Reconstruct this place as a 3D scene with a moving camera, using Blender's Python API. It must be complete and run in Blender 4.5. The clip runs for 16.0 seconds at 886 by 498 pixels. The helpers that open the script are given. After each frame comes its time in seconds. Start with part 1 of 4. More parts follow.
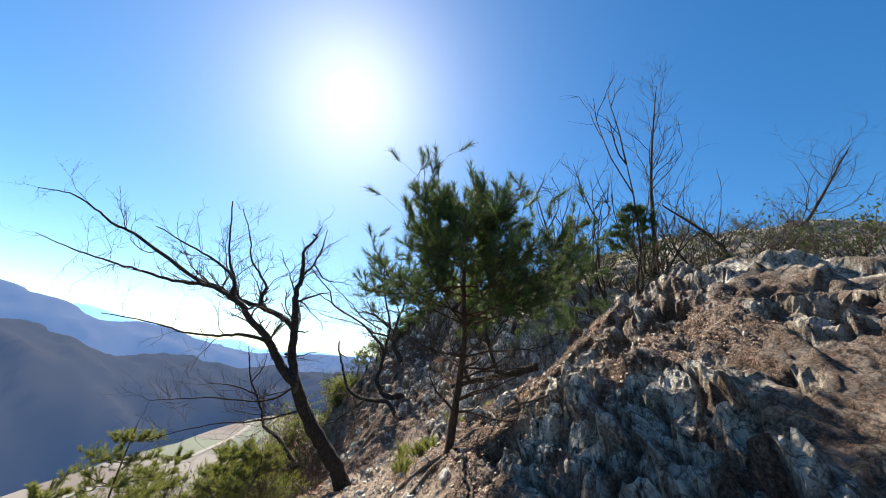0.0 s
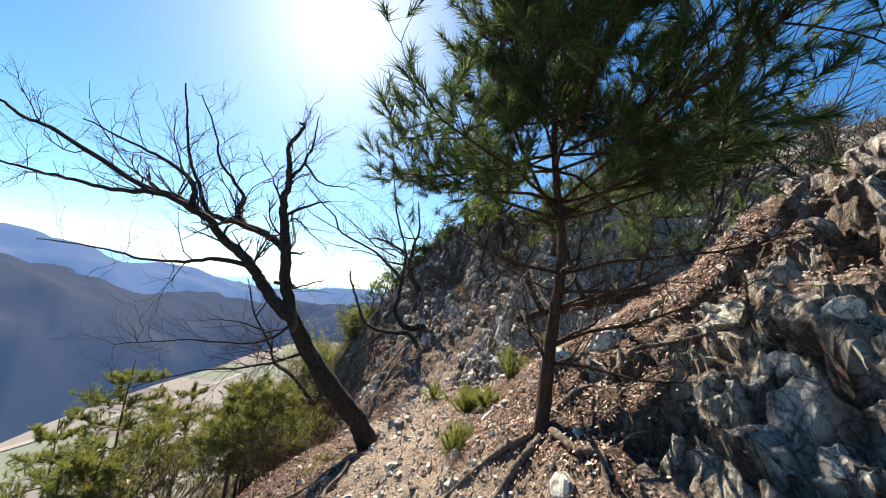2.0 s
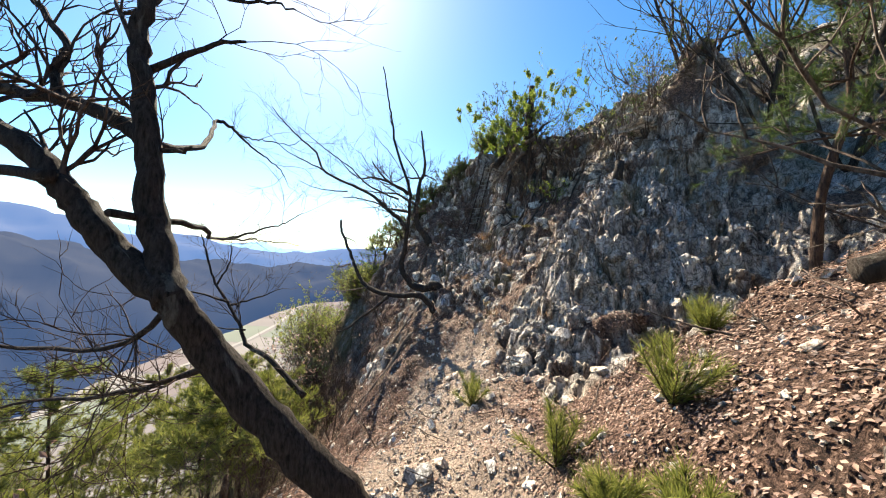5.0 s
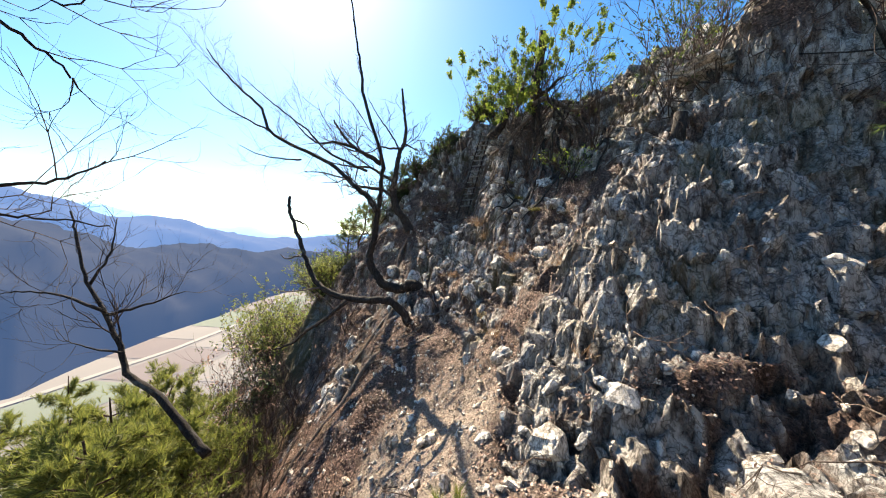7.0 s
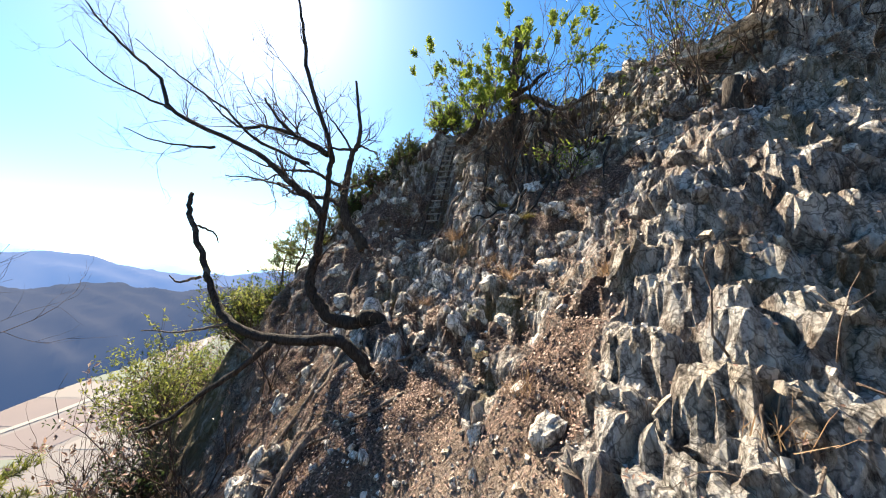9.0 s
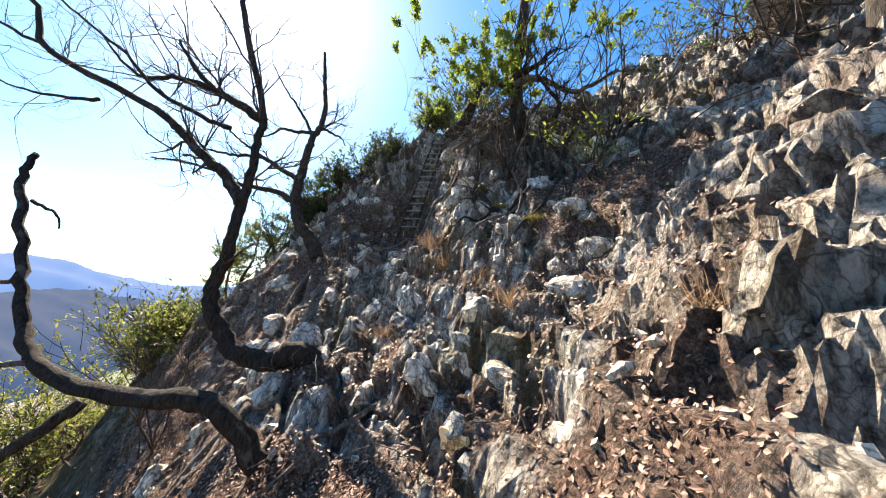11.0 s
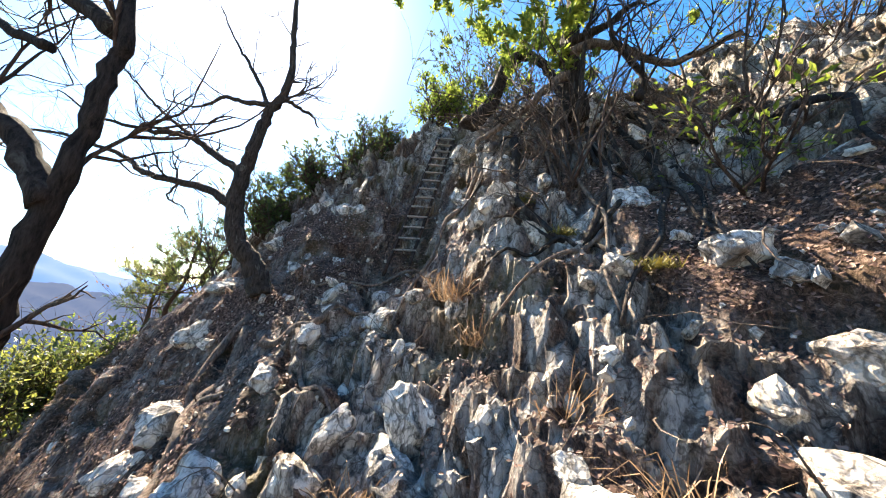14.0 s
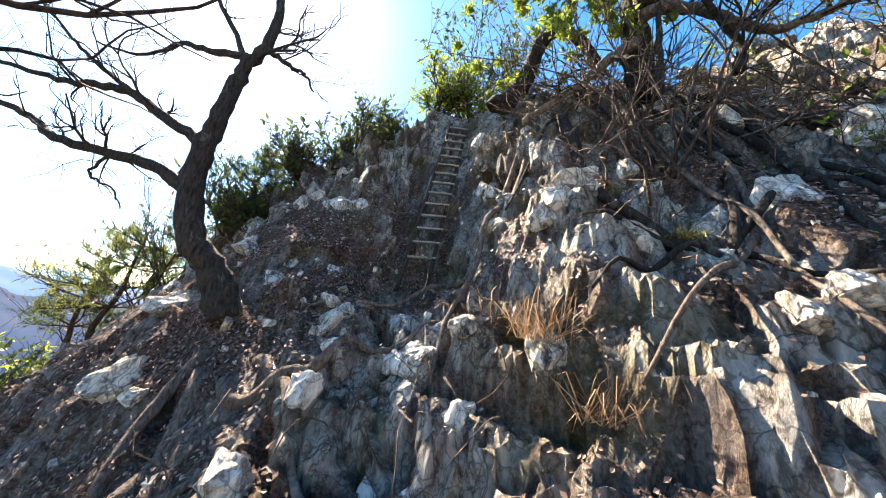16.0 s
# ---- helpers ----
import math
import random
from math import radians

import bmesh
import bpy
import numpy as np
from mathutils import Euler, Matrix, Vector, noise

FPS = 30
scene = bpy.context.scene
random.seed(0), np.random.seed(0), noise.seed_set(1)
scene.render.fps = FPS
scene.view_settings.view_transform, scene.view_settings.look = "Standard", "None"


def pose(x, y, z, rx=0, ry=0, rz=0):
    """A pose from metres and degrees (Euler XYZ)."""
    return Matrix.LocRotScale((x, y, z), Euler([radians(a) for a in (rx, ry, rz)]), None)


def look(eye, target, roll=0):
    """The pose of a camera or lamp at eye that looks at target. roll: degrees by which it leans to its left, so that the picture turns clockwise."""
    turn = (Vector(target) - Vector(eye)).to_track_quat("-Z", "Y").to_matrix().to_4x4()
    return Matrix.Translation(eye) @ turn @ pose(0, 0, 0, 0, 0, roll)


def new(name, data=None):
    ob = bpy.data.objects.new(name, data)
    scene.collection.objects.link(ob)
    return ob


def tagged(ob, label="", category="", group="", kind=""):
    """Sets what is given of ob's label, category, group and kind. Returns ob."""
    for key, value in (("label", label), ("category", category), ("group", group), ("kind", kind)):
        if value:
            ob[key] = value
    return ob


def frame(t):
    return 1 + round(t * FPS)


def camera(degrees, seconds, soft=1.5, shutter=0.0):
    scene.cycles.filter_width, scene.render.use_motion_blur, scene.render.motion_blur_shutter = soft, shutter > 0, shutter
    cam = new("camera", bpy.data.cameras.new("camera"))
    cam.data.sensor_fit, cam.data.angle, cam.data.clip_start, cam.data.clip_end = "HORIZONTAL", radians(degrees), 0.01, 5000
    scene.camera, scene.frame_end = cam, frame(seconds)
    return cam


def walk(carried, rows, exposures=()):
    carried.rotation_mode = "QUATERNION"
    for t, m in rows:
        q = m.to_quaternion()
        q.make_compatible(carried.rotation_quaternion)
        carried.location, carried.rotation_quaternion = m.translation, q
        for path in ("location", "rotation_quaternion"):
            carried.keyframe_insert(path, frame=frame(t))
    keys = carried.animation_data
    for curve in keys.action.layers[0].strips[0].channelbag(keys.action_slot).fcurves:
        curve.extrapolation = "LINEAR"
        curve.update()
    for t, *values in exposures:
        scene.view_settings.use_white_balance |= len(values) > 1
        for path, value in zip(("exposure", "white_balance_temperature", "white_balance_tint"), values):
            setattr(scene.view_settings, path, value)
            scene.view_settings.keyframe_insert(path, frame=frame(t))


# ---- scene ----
from mathutils.bvhtree import BVHTree

cam = camera(105.0, 16.0, soft=1.0)
PATH = [
    (0, (2.093, -0.645, 2.603), (1.8, 1.204, 3.306), 7.1),
    (0.5, (1.974, -0.203, 2.626), (1.666, 1.677, 3.236), 6.9),
    (1, (1.855, 0.09, 2.634), (1.543, 1.998, 3.146), 6.8),
    (1.5, (1.643, 0.561, 2.605), (1.327, 2.491, 3.026), 5.9),
    (1.9, (1.525, 0.835, 2.585), (1.208, 2.779, 2.933), 5.8),
    (2, (1.492, 0.909, 2.58), (1.183, 2.858, 2.905), 5.3),
    (2.5, (1.366, 1.37, 2.534), (1.031, 3.329, 2.763), 3.8),
    (3, (1.219, 1.719, 2.56), (0.868, 3.684, 2.681), 3.5),
    (3.5, (1.059, 2.154, 2.528), (0.727, 4.125, 2.607), 3.2),
    (4, (0.929, 2.477, 2.485), (0.614, 4.45, 2.582), 2.7),
    (4.2, (0.9, 2.615, 2.475), (0.588, 4.588, 2.578), 2.5),
    (6.3, (0.885, 4.022, 2.639), (0.569, 5.997, 2.616), 2.1),
    (6.5, (0.866, 4.314, 2.655), (0.563, 6.291, 2.629), 2.7),
    (7, (0.767, 4.752, 2.581), (0.509, 6.736, 2.579), 3.2),
    (7.5, (0.709, 5.178, 2.519), (0.518, 7.168, 2.569), 3.3),
    (8, (0.609, 5.566, 2.471), (0.49, 7.56, 2.573), 3.5),
    (8.5, (0.429, 5.769, 2.43), (0.395, 7.762, 2.588), 3.6),
    (9, (0.323, 6.105, 2.346), (0.364, 8.092, 2.568), 2.4),
    (9.2, (0.27, 6.223, 2.322), (0.333, 8.206, 2.575), 2.3),
    (11.3, (0.547, 7.627, 2.425), (0.643, 9.594, 2.778), 5.2),
    (11.5, (0.526, 7.789, 2.512), (0.627, 9.755, 2.866), 5.4),
    (12, (0.547, 8.098, 2.433), (0.651, 10.055, 2.831), 5.5),
    (12.5, (0.681, 8.59, 2.728), (0.744, 10.552, 3.109), 5.9),
    (13, (0.641, 8.572, 2.828), (0.723, 10.535, 3.203), 6.4),
    (13.5, (0.507, 8.683, 2.871), (0.618, 10.642, 3.26), 6.9),
    (14, (0.328, 8.882, 2.899), (0.488, 10.833, 3.312), 7.2),
    (14.5, (0.216, 9.191, 2.869), (0.417, 11.129, 3.324), 7.5),
    (15, (0.033, 9.39, 2.924), (0.289, 11.319, 3.386), 7.6),
    (15.5, (-0.087, 9.536, 2.946), (0.22, 11.457, 3.411), 7.4),
    (16, (-0.038, 9.699, 2.998), (0.268, 11.616, 3.479), 7.5),
]
walk(cam, [(t, look(eye, target, roll)) for t, eye, target, roll in PATH], [(0.0, 1.65, 5900, 2), (3.0, 1.9, 6100, 3), (9.0, 2.25, 6200, 4), (12.0, 2.6, 6250, 5), (16.0, 3.05, 6350, 6)])

# ---------------------------------------------------------------- light
SUN_AZ, SUN_EL = radians(-31.0), radians(42.0)   # azimuth from +y towards +x
TO_SUN = Vector((math.sin(SUN_AZ) * math.cos(SUN_EL), math.cos(SUN_AZ) * math.cos(SUN_EL), math.sin(SUN_EL)))
world = bpy.data.worlds.new("sky")
scene.world = world
world.use_nodes = True
wn = world.node_tree.nodes
sky = wn.new("ShaderNodeTexSky")
sky.sky_type = "NISHITA"
sky.sun_disc = False
sky.sun_elevation, sky.sun_rotation = SUN_EL, SUN_AZ
sky.altitude, sky.air_density, sky.dust_density, sky.ozone_density = 300, 1.0, 0.45, 1.0
deep = wn.new("ShaderNodeHueSaturation")
deep.inputs["Saturation"].default_value = 1.35
world.node_tree.links.new(sky.outputs[0], deep.inputs["Color"])
world.node_tree.links.new(deep.outputs[0], wn["Background"].inputs[0])
wn["Background"].inputs[1].default_value = 0.054
sun_data = bpy.data.lights.new("sun", "SUN")
sun_data.energy, sun_data.angle, sun_data.color = 5.0, radians(0.53), (1.0, 0.82, 0.62)
sun = new("sun", sun_data)
sun.matrix_world = look((0, 0, 60), Vector((0, 0, 60)) - TO_SUN)


# ---------------------------------------------------------------- materials
def material(name, rough=0.8, spec=0.3):
    m = bpy.data.materials.new(name)
    m.use_nodes = True
    n = m.node_tree.nodes
    b = n["Principled BSDF"]
    b.inputs["Roughness"].default_value = rough
    b.inputs["Specular IOR Level"].default_value = spec
    return m, n, m.node_tree.links, b


def ramp(n, l, fac, stops):
    r = n.new("ShaderNodeValToRGB")
    e = r.color_ramp.elements
    while len(e) < len(stops):
        e.new(0.5)
    for el, (p, c) in zip(e, stops):
        el.position, el.color = p, (*c, 1)
    l.new(fac, r.inputs[0])
    return r.outputs[0]


def noise_tex(n, l, scale, detail=6.0, rough=0.6, vec=None, dist=0.0):
    t = n.new("ShaderNodeTexNoise")
    t.inputs["Scale"].default_value, t.inputs["Detail"].default_value = scale, detail
    t.inputs["Roughness"].default_value, t.inputs["Distortion"].default_value = rough, dist
    if vec is not None:
        l.new(vec, t.inputs["Vector"])
    return t.outputs[0]


def mix(n, l, fac, a, b, mode="MIX"):
    m = n.new("ShaderNodeMix")
    m.data_type, m.blend_type = "RGBA", mode
    for sock, v in ((m.inputs[0], fac), (m.inputs[6], a), (m.inputs[7], b)):
        if isinstance(v, (int, float)):
            sock.default_value = v
        elif isinstance(v, tuple):
            sock.default_value = (*v, 1)
        else:
            l.new(v, sock)
    return m.outputs[2]


def bump(n, l, b, height, strength, distance):
    k = n.new("ShaderNodeBump")
    k.inputs["Strength"].default_value, k.inputs["Distance"].default_value = strength, distance
    l.new(height, k.inputs["Height"])
    l.new(k.outputs[0], b.inputs["Normal"])


def coords(n, l, stretch=(1, 1, 1)):
    g = n.new("ShaderNodeNewGeometry")
    m = n.new("ShaderNodeMapping")
    m.inputs["Scale"].default_value = stretch
    l.new(g.outputs["Position"], m.inputs["Vector"])
    return m.outputs[0]


def rock_colour(n, l, pos, streaked):
    """Weathered limestone: pale faces, black lichen films, thin dark cracks."""
    big = noise_tex(n, l, 1.6, 5, 0.6, pos)
    base = ramp(n, l, noise_tex(n, l, 12, 12, 0.78, streaked, 0.3), [(0.35, (0.035, 0.03, 0.027)), (0.42, (0.24, 0.225, 0.21)), (0.49, (0.50, 0.475, 0.445)), (0.62, (0.74, 0.72, 0.685))])
    film = ramp(n, l, noise_tex(n, l, 3.4, 12, 0.74, streaked, 0.7), [(0.53, (1, 1, 1)), (0.585, (0.30, 0.27, 0.25)), (0.68, (0.06, 0.052, 0.047))])
    c = mix(n, l, 0.85, base, film, "MULTIPLY")
    warm = ramp(n, l, big, [(0.42, (1, 1, 1)), (0.62, (1.0, 0.88, 0.74)), (0.75, (1.0, 0.78, 0.56))])
    c = mix(n, l, 0.75, c, warm, "MULTIPLY")
    nn = n.new("ShaderNodeTexNoise")
    nn.inputs["Scale"].default_value, nn.inputs["Detail"].default_value = 5, 4
    l.new(pos, nn.inputs["Vector"])
    wob = n.new("ShaderNodeMixRGB")
    wob.inputs[0].default_value = 0.34
    l.new(streaked, wob.inputs[1])
    l.new(nn.outputs[1], wob.inputs[2])
    for scale, width, depth in ((4.3, 0.035, 0.6), (13.0, 0.06, 0.55)):
        v = n.new("ShaderNodeTexVoronoi")
        v.feature = "DISTANCE_TO_EDGE"
        v.inputs["Scale"].default_value = scale
        l.new(wob.outputs[0], v.inputs["Vector"])
        crack = ramp(n, l, v.outputs[0], [(0.0, (0.03, 0.026, 0.024)), (width * 0.45, (0.22, 0.2, 0.19)), (width, (1, 1, 1))])
        c = mix(n, l, depth, c, crack, "MULTIPLY")
    return c, v.outputs[0]


def make_ground():
    m, n, l, b = material("hillside", 0.9, 0.2)
    pos = coords(n, l)
    streaked = coords(n, l, (1.5, 1.2, 0.6))
    rock, crack = rock_colour(n, l, pos, streaked)
    leafy = noise_tex(n, l, 46, 4, 0.7, pos, 0.8)
    litter = ramp(n, l, leafy, [(0.32, (0.012, 0.008, 0.006)), (0.44, (0.06, 0.036, 0.027)), (0.56, (0.17, 0.11, 0.085)), (0.70, (0.38, 0.29, 0.24))])
    patch = ramp(n, l, noise_tex(n, l, 2.2, 5, 0.6, pos), [(0.4, (0.75, 0.68, 0.62)), (0.62, (1.1, 1.0, 0.92))])
    litter = mix(n, l, 0.9, litter, patch, "MULTIPLY")
    grit = ramp(n, l, noise_tex(n, l, 70, 5, 0.75, pos), [(0.34, (0.10, 0.072, 0.055)), (0.5, (0.34, 0.265, 0.205)), (0.66, (0.58, 0.48, 0.40))])
    scrub = ramp(n, l, noise_tex(n, l, 1.3, 8, 0.7, pos), [(0.3, (0.05, 0.055, 0.02)), (0.5, (0.11, 0.095, 0.045)), (0.7, (0.16, 0.115, 0.07))])
    moss = ramp(n, l, noise_tex(n, l, 30, 6, 0.7, pos), [(0.3, (0.05, 0.05, 0.012)), (0.6, (0.17, 0.14, 0.04)), (0.8, (0.30, 0.235, 0.08))])

    def at(name):
        a = n.new("ShaderNodeAttribute")
        a.attribute_name = name
        return a.outputs["Fac"]
    c = mix(n, l, at("scrub"), litter, scrub)
    c = mix(n, l, at("trail"), c, grit)
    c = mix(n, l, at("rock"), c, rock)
    c = mix(n, l, at("moss"), c, moss)
    l.new(c, b.inputs["Base Color"])
    h1 = noise_tex(n, l, 11, 13, 0.72, streaked, 0.4)
    bump(n, l, b, h1, 1.0, 0.11)
    return m


def make_stone(name, tint):
    m, n, l, b = material(name, 0.88, 0.25)
    pos, streaked = coords(n, l), coords(n, l, (1.5, 1.2, 0.6))
    c, _ = rock_colour(n, l, pos, streaked)
    l.new(mix(n, l, 1.0, c, tint, "MULTIPLY"), b.inputs["Base Color"])
    bump(n, l, b, noise_tex(n, l, 40, 8, 0.7, pos), 0.8, 0.015)
    return m


def make_bark(name, dark, light, lichen=0.2):
    m, n, l, b = material(name, 0.92, 0.15)
    pos = coords(n, l, (1, 1, 0.22))
    rough = noise_tex(n, l, 60, 8, 0.7, pos)
    c = ramp(n, l, rough, [(0.35, dark), (0.7, light)])
    spot = ramp(n, l, noise_tex(n, l, 9, 6, 0.65), [(0.58, (0, 0, 0)), (0.66, (1, 1, 1))])
    c2 = mix(n, l, spot, c, (0.34, 0.33, 0.29))
    l.new(mix(n, l, lichen, c, c2), b.inputs["Base Color"])
    bump(n, l, b, rough, 1.0, 0.02)
    return m


def make_leaf(name, a, c, glow=0.35):
    m, n, l, b = material(name, 0.55, 0.35)
    g = n.new("ShaderNodeNewGeometry")
    col = ramp(n, l, g.outputs["Random Per Island"], [(0.0, a), (1.0, c)])
    l.new(col, b.inputs["Base Color"])
    tr = n.new("ShaderNodeBsdfTranslucent")
    l.new(col, tr.inputs["Color"])
    ms = n.new("ShaderNodeMixShader")
    ms.inputs[0].default_value = glow
    l.new(b.outputs[0], ms.inputs[1])
    l.new(tr.outputs[0], ms.inputs[2])
    l.new(ms.outputs[0], n["Material Output"].inputs[0])
    return m


def make_distance(name, stops, scale, haze_glow, strength):
    """Forested slopes kilometres away; the haze before them is painted on as blue surface emission."""
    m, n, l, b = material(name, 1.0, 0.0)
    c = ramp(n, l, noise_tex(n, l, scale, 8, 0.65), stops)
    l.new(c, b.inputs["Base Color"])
    b.inputs["Emission Color"].default_value = (*haze_glow, 1)
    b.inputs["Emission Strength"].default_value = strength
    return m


M_GROUND = make_ground()
M_STONE = make_stone("limestone", (1.0, 1.0, 0.98))
M_PALE = make_stone("pale limestone", (1.02, 1.0, 0.96))
M_YELLOW = make_stone("ochre stone", (1.9, 1.4, 0.8))
M_BARK = make_bark("dark bark", (0.010, 0.008, 0.007), (0.065, 0.052, 0.044))
M_GREYBARK = make_bark("grey bark", (0.014, 0.011, 0.009), (0.085, 0.068, 0.056), 0.25)
M_PINEBARK = make_bark("pine bark", (0.025, 0.016, 0.012), (0.12, 0.075, 0.052), 0.1)
M_ROOT = make_bark("weathered root", (0.045, 0.033, 0.026), (0.27, 0.21, 0.17), 0.3)
M_TWIG = make_bark("thin twigs", (0.03, 0.021, 0.017), (0.14, 0.10, 0.08), 0.1)
M_NEEDLE = make_leaf("pine needles", (0.018, 0.04, 0.010), (0.12, 0.16, 0.045), 0.4)
M_NEEDLE_Y = make_leaf("young pine needles", (0.085, 0.105, 0.02), (0.25, 0.255, 0.06), 0.5)
M_LEAF = make_leaf("yellow-green leaves", (0.10, 0.16, 0.02), (0.28, 0.32, 0.05), 0.5)
M_LEAF_D = make_leaf("dull green leaves", (0.025, 0.042, 0.012), (0.10, 0.125, 0.04), 0.4)
M_DRY = make_leaf("dry leaves", (0.06, 0.03, 0.022), (0.42, 0.27, 0.20), 0.25)
M_GRASS = make_leaf("dry grass", (0.16, 0.095, 0.05), (0.36, 0.24, 0.14), 0.25)
M_MOSS = make_leaf("moss", (0.08, 0.075, 0.015), (0.27, 0.22, 0.05), 0.2)
M_IRON = make_bark("rusty iron", (0.035, 0.022, 0.017), (0.13, 0.085, 0.065), 0.0)
M_IRON.node_tree.nodes["Principled BSDF"].inputs["Metallic"].default_value = 0.4
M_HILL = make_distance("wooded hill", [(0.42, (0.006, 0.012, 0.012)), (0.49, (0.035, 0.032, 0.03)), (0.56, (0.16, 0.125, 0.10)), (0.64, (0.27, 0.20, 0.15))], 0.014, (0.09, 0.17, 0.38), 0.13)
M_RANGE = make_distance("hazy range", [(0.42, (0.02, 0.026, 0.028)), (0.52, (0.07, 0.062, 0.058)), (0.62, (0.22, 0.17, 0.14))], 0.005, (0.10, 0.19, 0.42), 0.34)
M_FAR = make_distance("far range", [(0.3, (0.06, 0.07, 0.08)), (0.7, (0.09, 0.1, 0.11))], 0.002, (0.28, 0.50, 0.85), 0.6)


# ---------------------------------------------------------------- mesh helpers
class Geo:
    def __init__(self):
        self.v, self.f, self.n = [], [], 0

    def add(self, verts, faces):
        k = self.n
        self.v.extend(verts)
        self.f.extend(tuple(i + k for i in f) for f in faces)
        self.n += len(verts)
        return self


def mesh_of(name, geo, mat, smooth=True):
    me = bpy.data.meshes.new(name)
    me.from_pydata(geo.v, [], geo.f)
    me.materials.append(mat)
    if smooth:
        me.polygons.foreach_set("use_smooth", [True] * len(me.polygons))
    me.update()
    return me


def part(name, geo, mat, parent=None, label="", smooth=True):
    ob = new(name, mesh_of(name, geo, mat, smooth))
    if parent is not None:
        ob.parent = parent
    return tagged(ob, label)


def thing(name, label, category, group="", kind=""):
    return tagged(new(name), label, category, group, kind)


def spline(points, steps):
    """A smooth curve through the points."""
    p = [Vector(q) for q in points]
    p = [2 * p[0] - p[1]] + p + [2 * p[-1] - p[-2]]
    out = []
    for a, b, c, d in zip(p, p[1:], p[2:], p[3:]):
        for k in range(steps):
            t = k / steps
            out.append(0.5 * (2 * b + (c - a) * t + (2 * a - 5 * b + 4 * c - d) * t * t + (3 * b - a - 3 * c + d) * t ** 3))
    return out + [p[-2]]


def tube(geo, path, radii, sides=6, rough=0.0, rng=None):
    """Sweeps a ring of varying radius along a path."""
    n = len(path)
    up = Vector((0.3, 0.1, 1)).normalized()
    verts, faces = [], []
    for i, q in enumerate(path):
        d = (path[min(i + 1, n - 1)] - path[max(i - 1, 0)])
        d = d.normalized() if d.length > 1e-9 else Vector((0, 0, 1))
        a = d.cross(up)
        if a.length < 1e-3:
            a = d.cross(Vector((1, 0, 0)))
        a.normalize()
        b = d.cross(a)
        up = a.cross(d)
        for k in range(sides):
            t = 2 * math.pi * k / sides
            r = radii[i] * (1 + (rng.uniform(-rough, rough) if rough else 0))
            verts.append(q + r * (math.cos(t) * a + math.sin(t) * b))
    for i in range(n - 1):
        for k in range(sides):
            k2 = (k + 1) % sides
            faces.append((i * sides + k, i * sides + k2, (i + 1) * sides + k2, (i + 1) * sides + k))
    verts.append(path[0])
    for k in range(sides):
        faces.append(((k + 1) % sides, k, len(verts) - 1))
    verts.append(path[-1])
    tip = len(verts) - 1
    for k in range(sides):
        faces.append(((n - 1) * sides + k, (n - 1) * sides + (k + 1) % sides, tip))
    geo.add(verts, faces)


def taper(n, r0, r1, power=1.0):
    return [r0 + (r1 - r0) * (i / max(1, n - 1)) ** power for i in range(n)]


def turned(d, rng, spread):
    """A direction that leaves d by about spread radians."""
    a = d.cross(Vector((rng.uniform(-1, 1), rng.uniform(-1, 1), rng.uniform(-1, 1))))
    if a.length < 1e-6:
        return d.copy()
    return (Matrix.Rotation(spread, 3, a.normalized()) @ d).normalized()


def grow(geo, start, d, length, r, depth, rng, lift=0.25, kids=4, tips=None, wig=0.22):
    """A bare twig with its side twigs."""
    n = 5 if depth > 0 else 4
    path, dd = [start.copy()], d.copy()
    for i in range(n):
        dd = (dd + Vector((rng.gauss(0, wig), rng.gauss(0, wig), rng.gauss(0, wig) + lift * 0.3))).normalized()
        path.append(path[-1] + dd * length / n)
    tube(geo, path, taper(len(path), r, r * 0.35), 4 if r > 0.006 else 3)
    if tips is not None and depth == 0:
        tips.append((path[-1], dd))
    if depth > 0:
        for k in range(kids):
            i = rng.randint(1, n)
            side = turned((path[i] - path[i - 1]).normalized(), rng, rng.uniform(0.4, 1.0))
            side = (side + Vector((0, 0, lift * 0.6))).normalized()
            grow(geo, path[i], side, length * rng.uniform(0.42, 0.72), r * 0.55, depth - 1, rng, lift, max(2, kids - 1), tips, wig)


def limb(root, name, points, r0, r1, mat, rng, twigs, twig_len=0.5, depth=2, from_=0.25, kids=4, sides=7, steps=5, lift=0.25, twig_r=0.35, tips=None):
    """A drawn limb, its bark uneven, and the twigs that leave it into the twig mesh."""
    path = spline(points, steps)
    path = [q + Vector((rng.gauss(0, 1), rng.gauss(0, 1), rng.gauss(0, 1))) * 0.006 for q in path]
    g = Geo()
    rad = taper(len(path), r0, r1, 0.85)
    tube(g, path, rad, sides, 0.10, rng)
    part(name, g, mat, root)
    n = len(path)
    for _ in range(twigs[1]):
        i = rng.randint(int(from_ * (n - 1)), n - 1)
        d = (path[min(i + 1, n - 1)] - path[max(0, i - 1)]).normalized()
        side = turned(d, rng, rng.uniform(0.35, 1.15))
        side = (side + Vector((0, 0, lift))).normalized()
        grow(twigs[0], path[i], side, twig_len * rng.uniform(0.5, 1.25), max(0.0035, min(rad[i] * twig_r, 0.016)), depth, rng, lift, kids, tips)


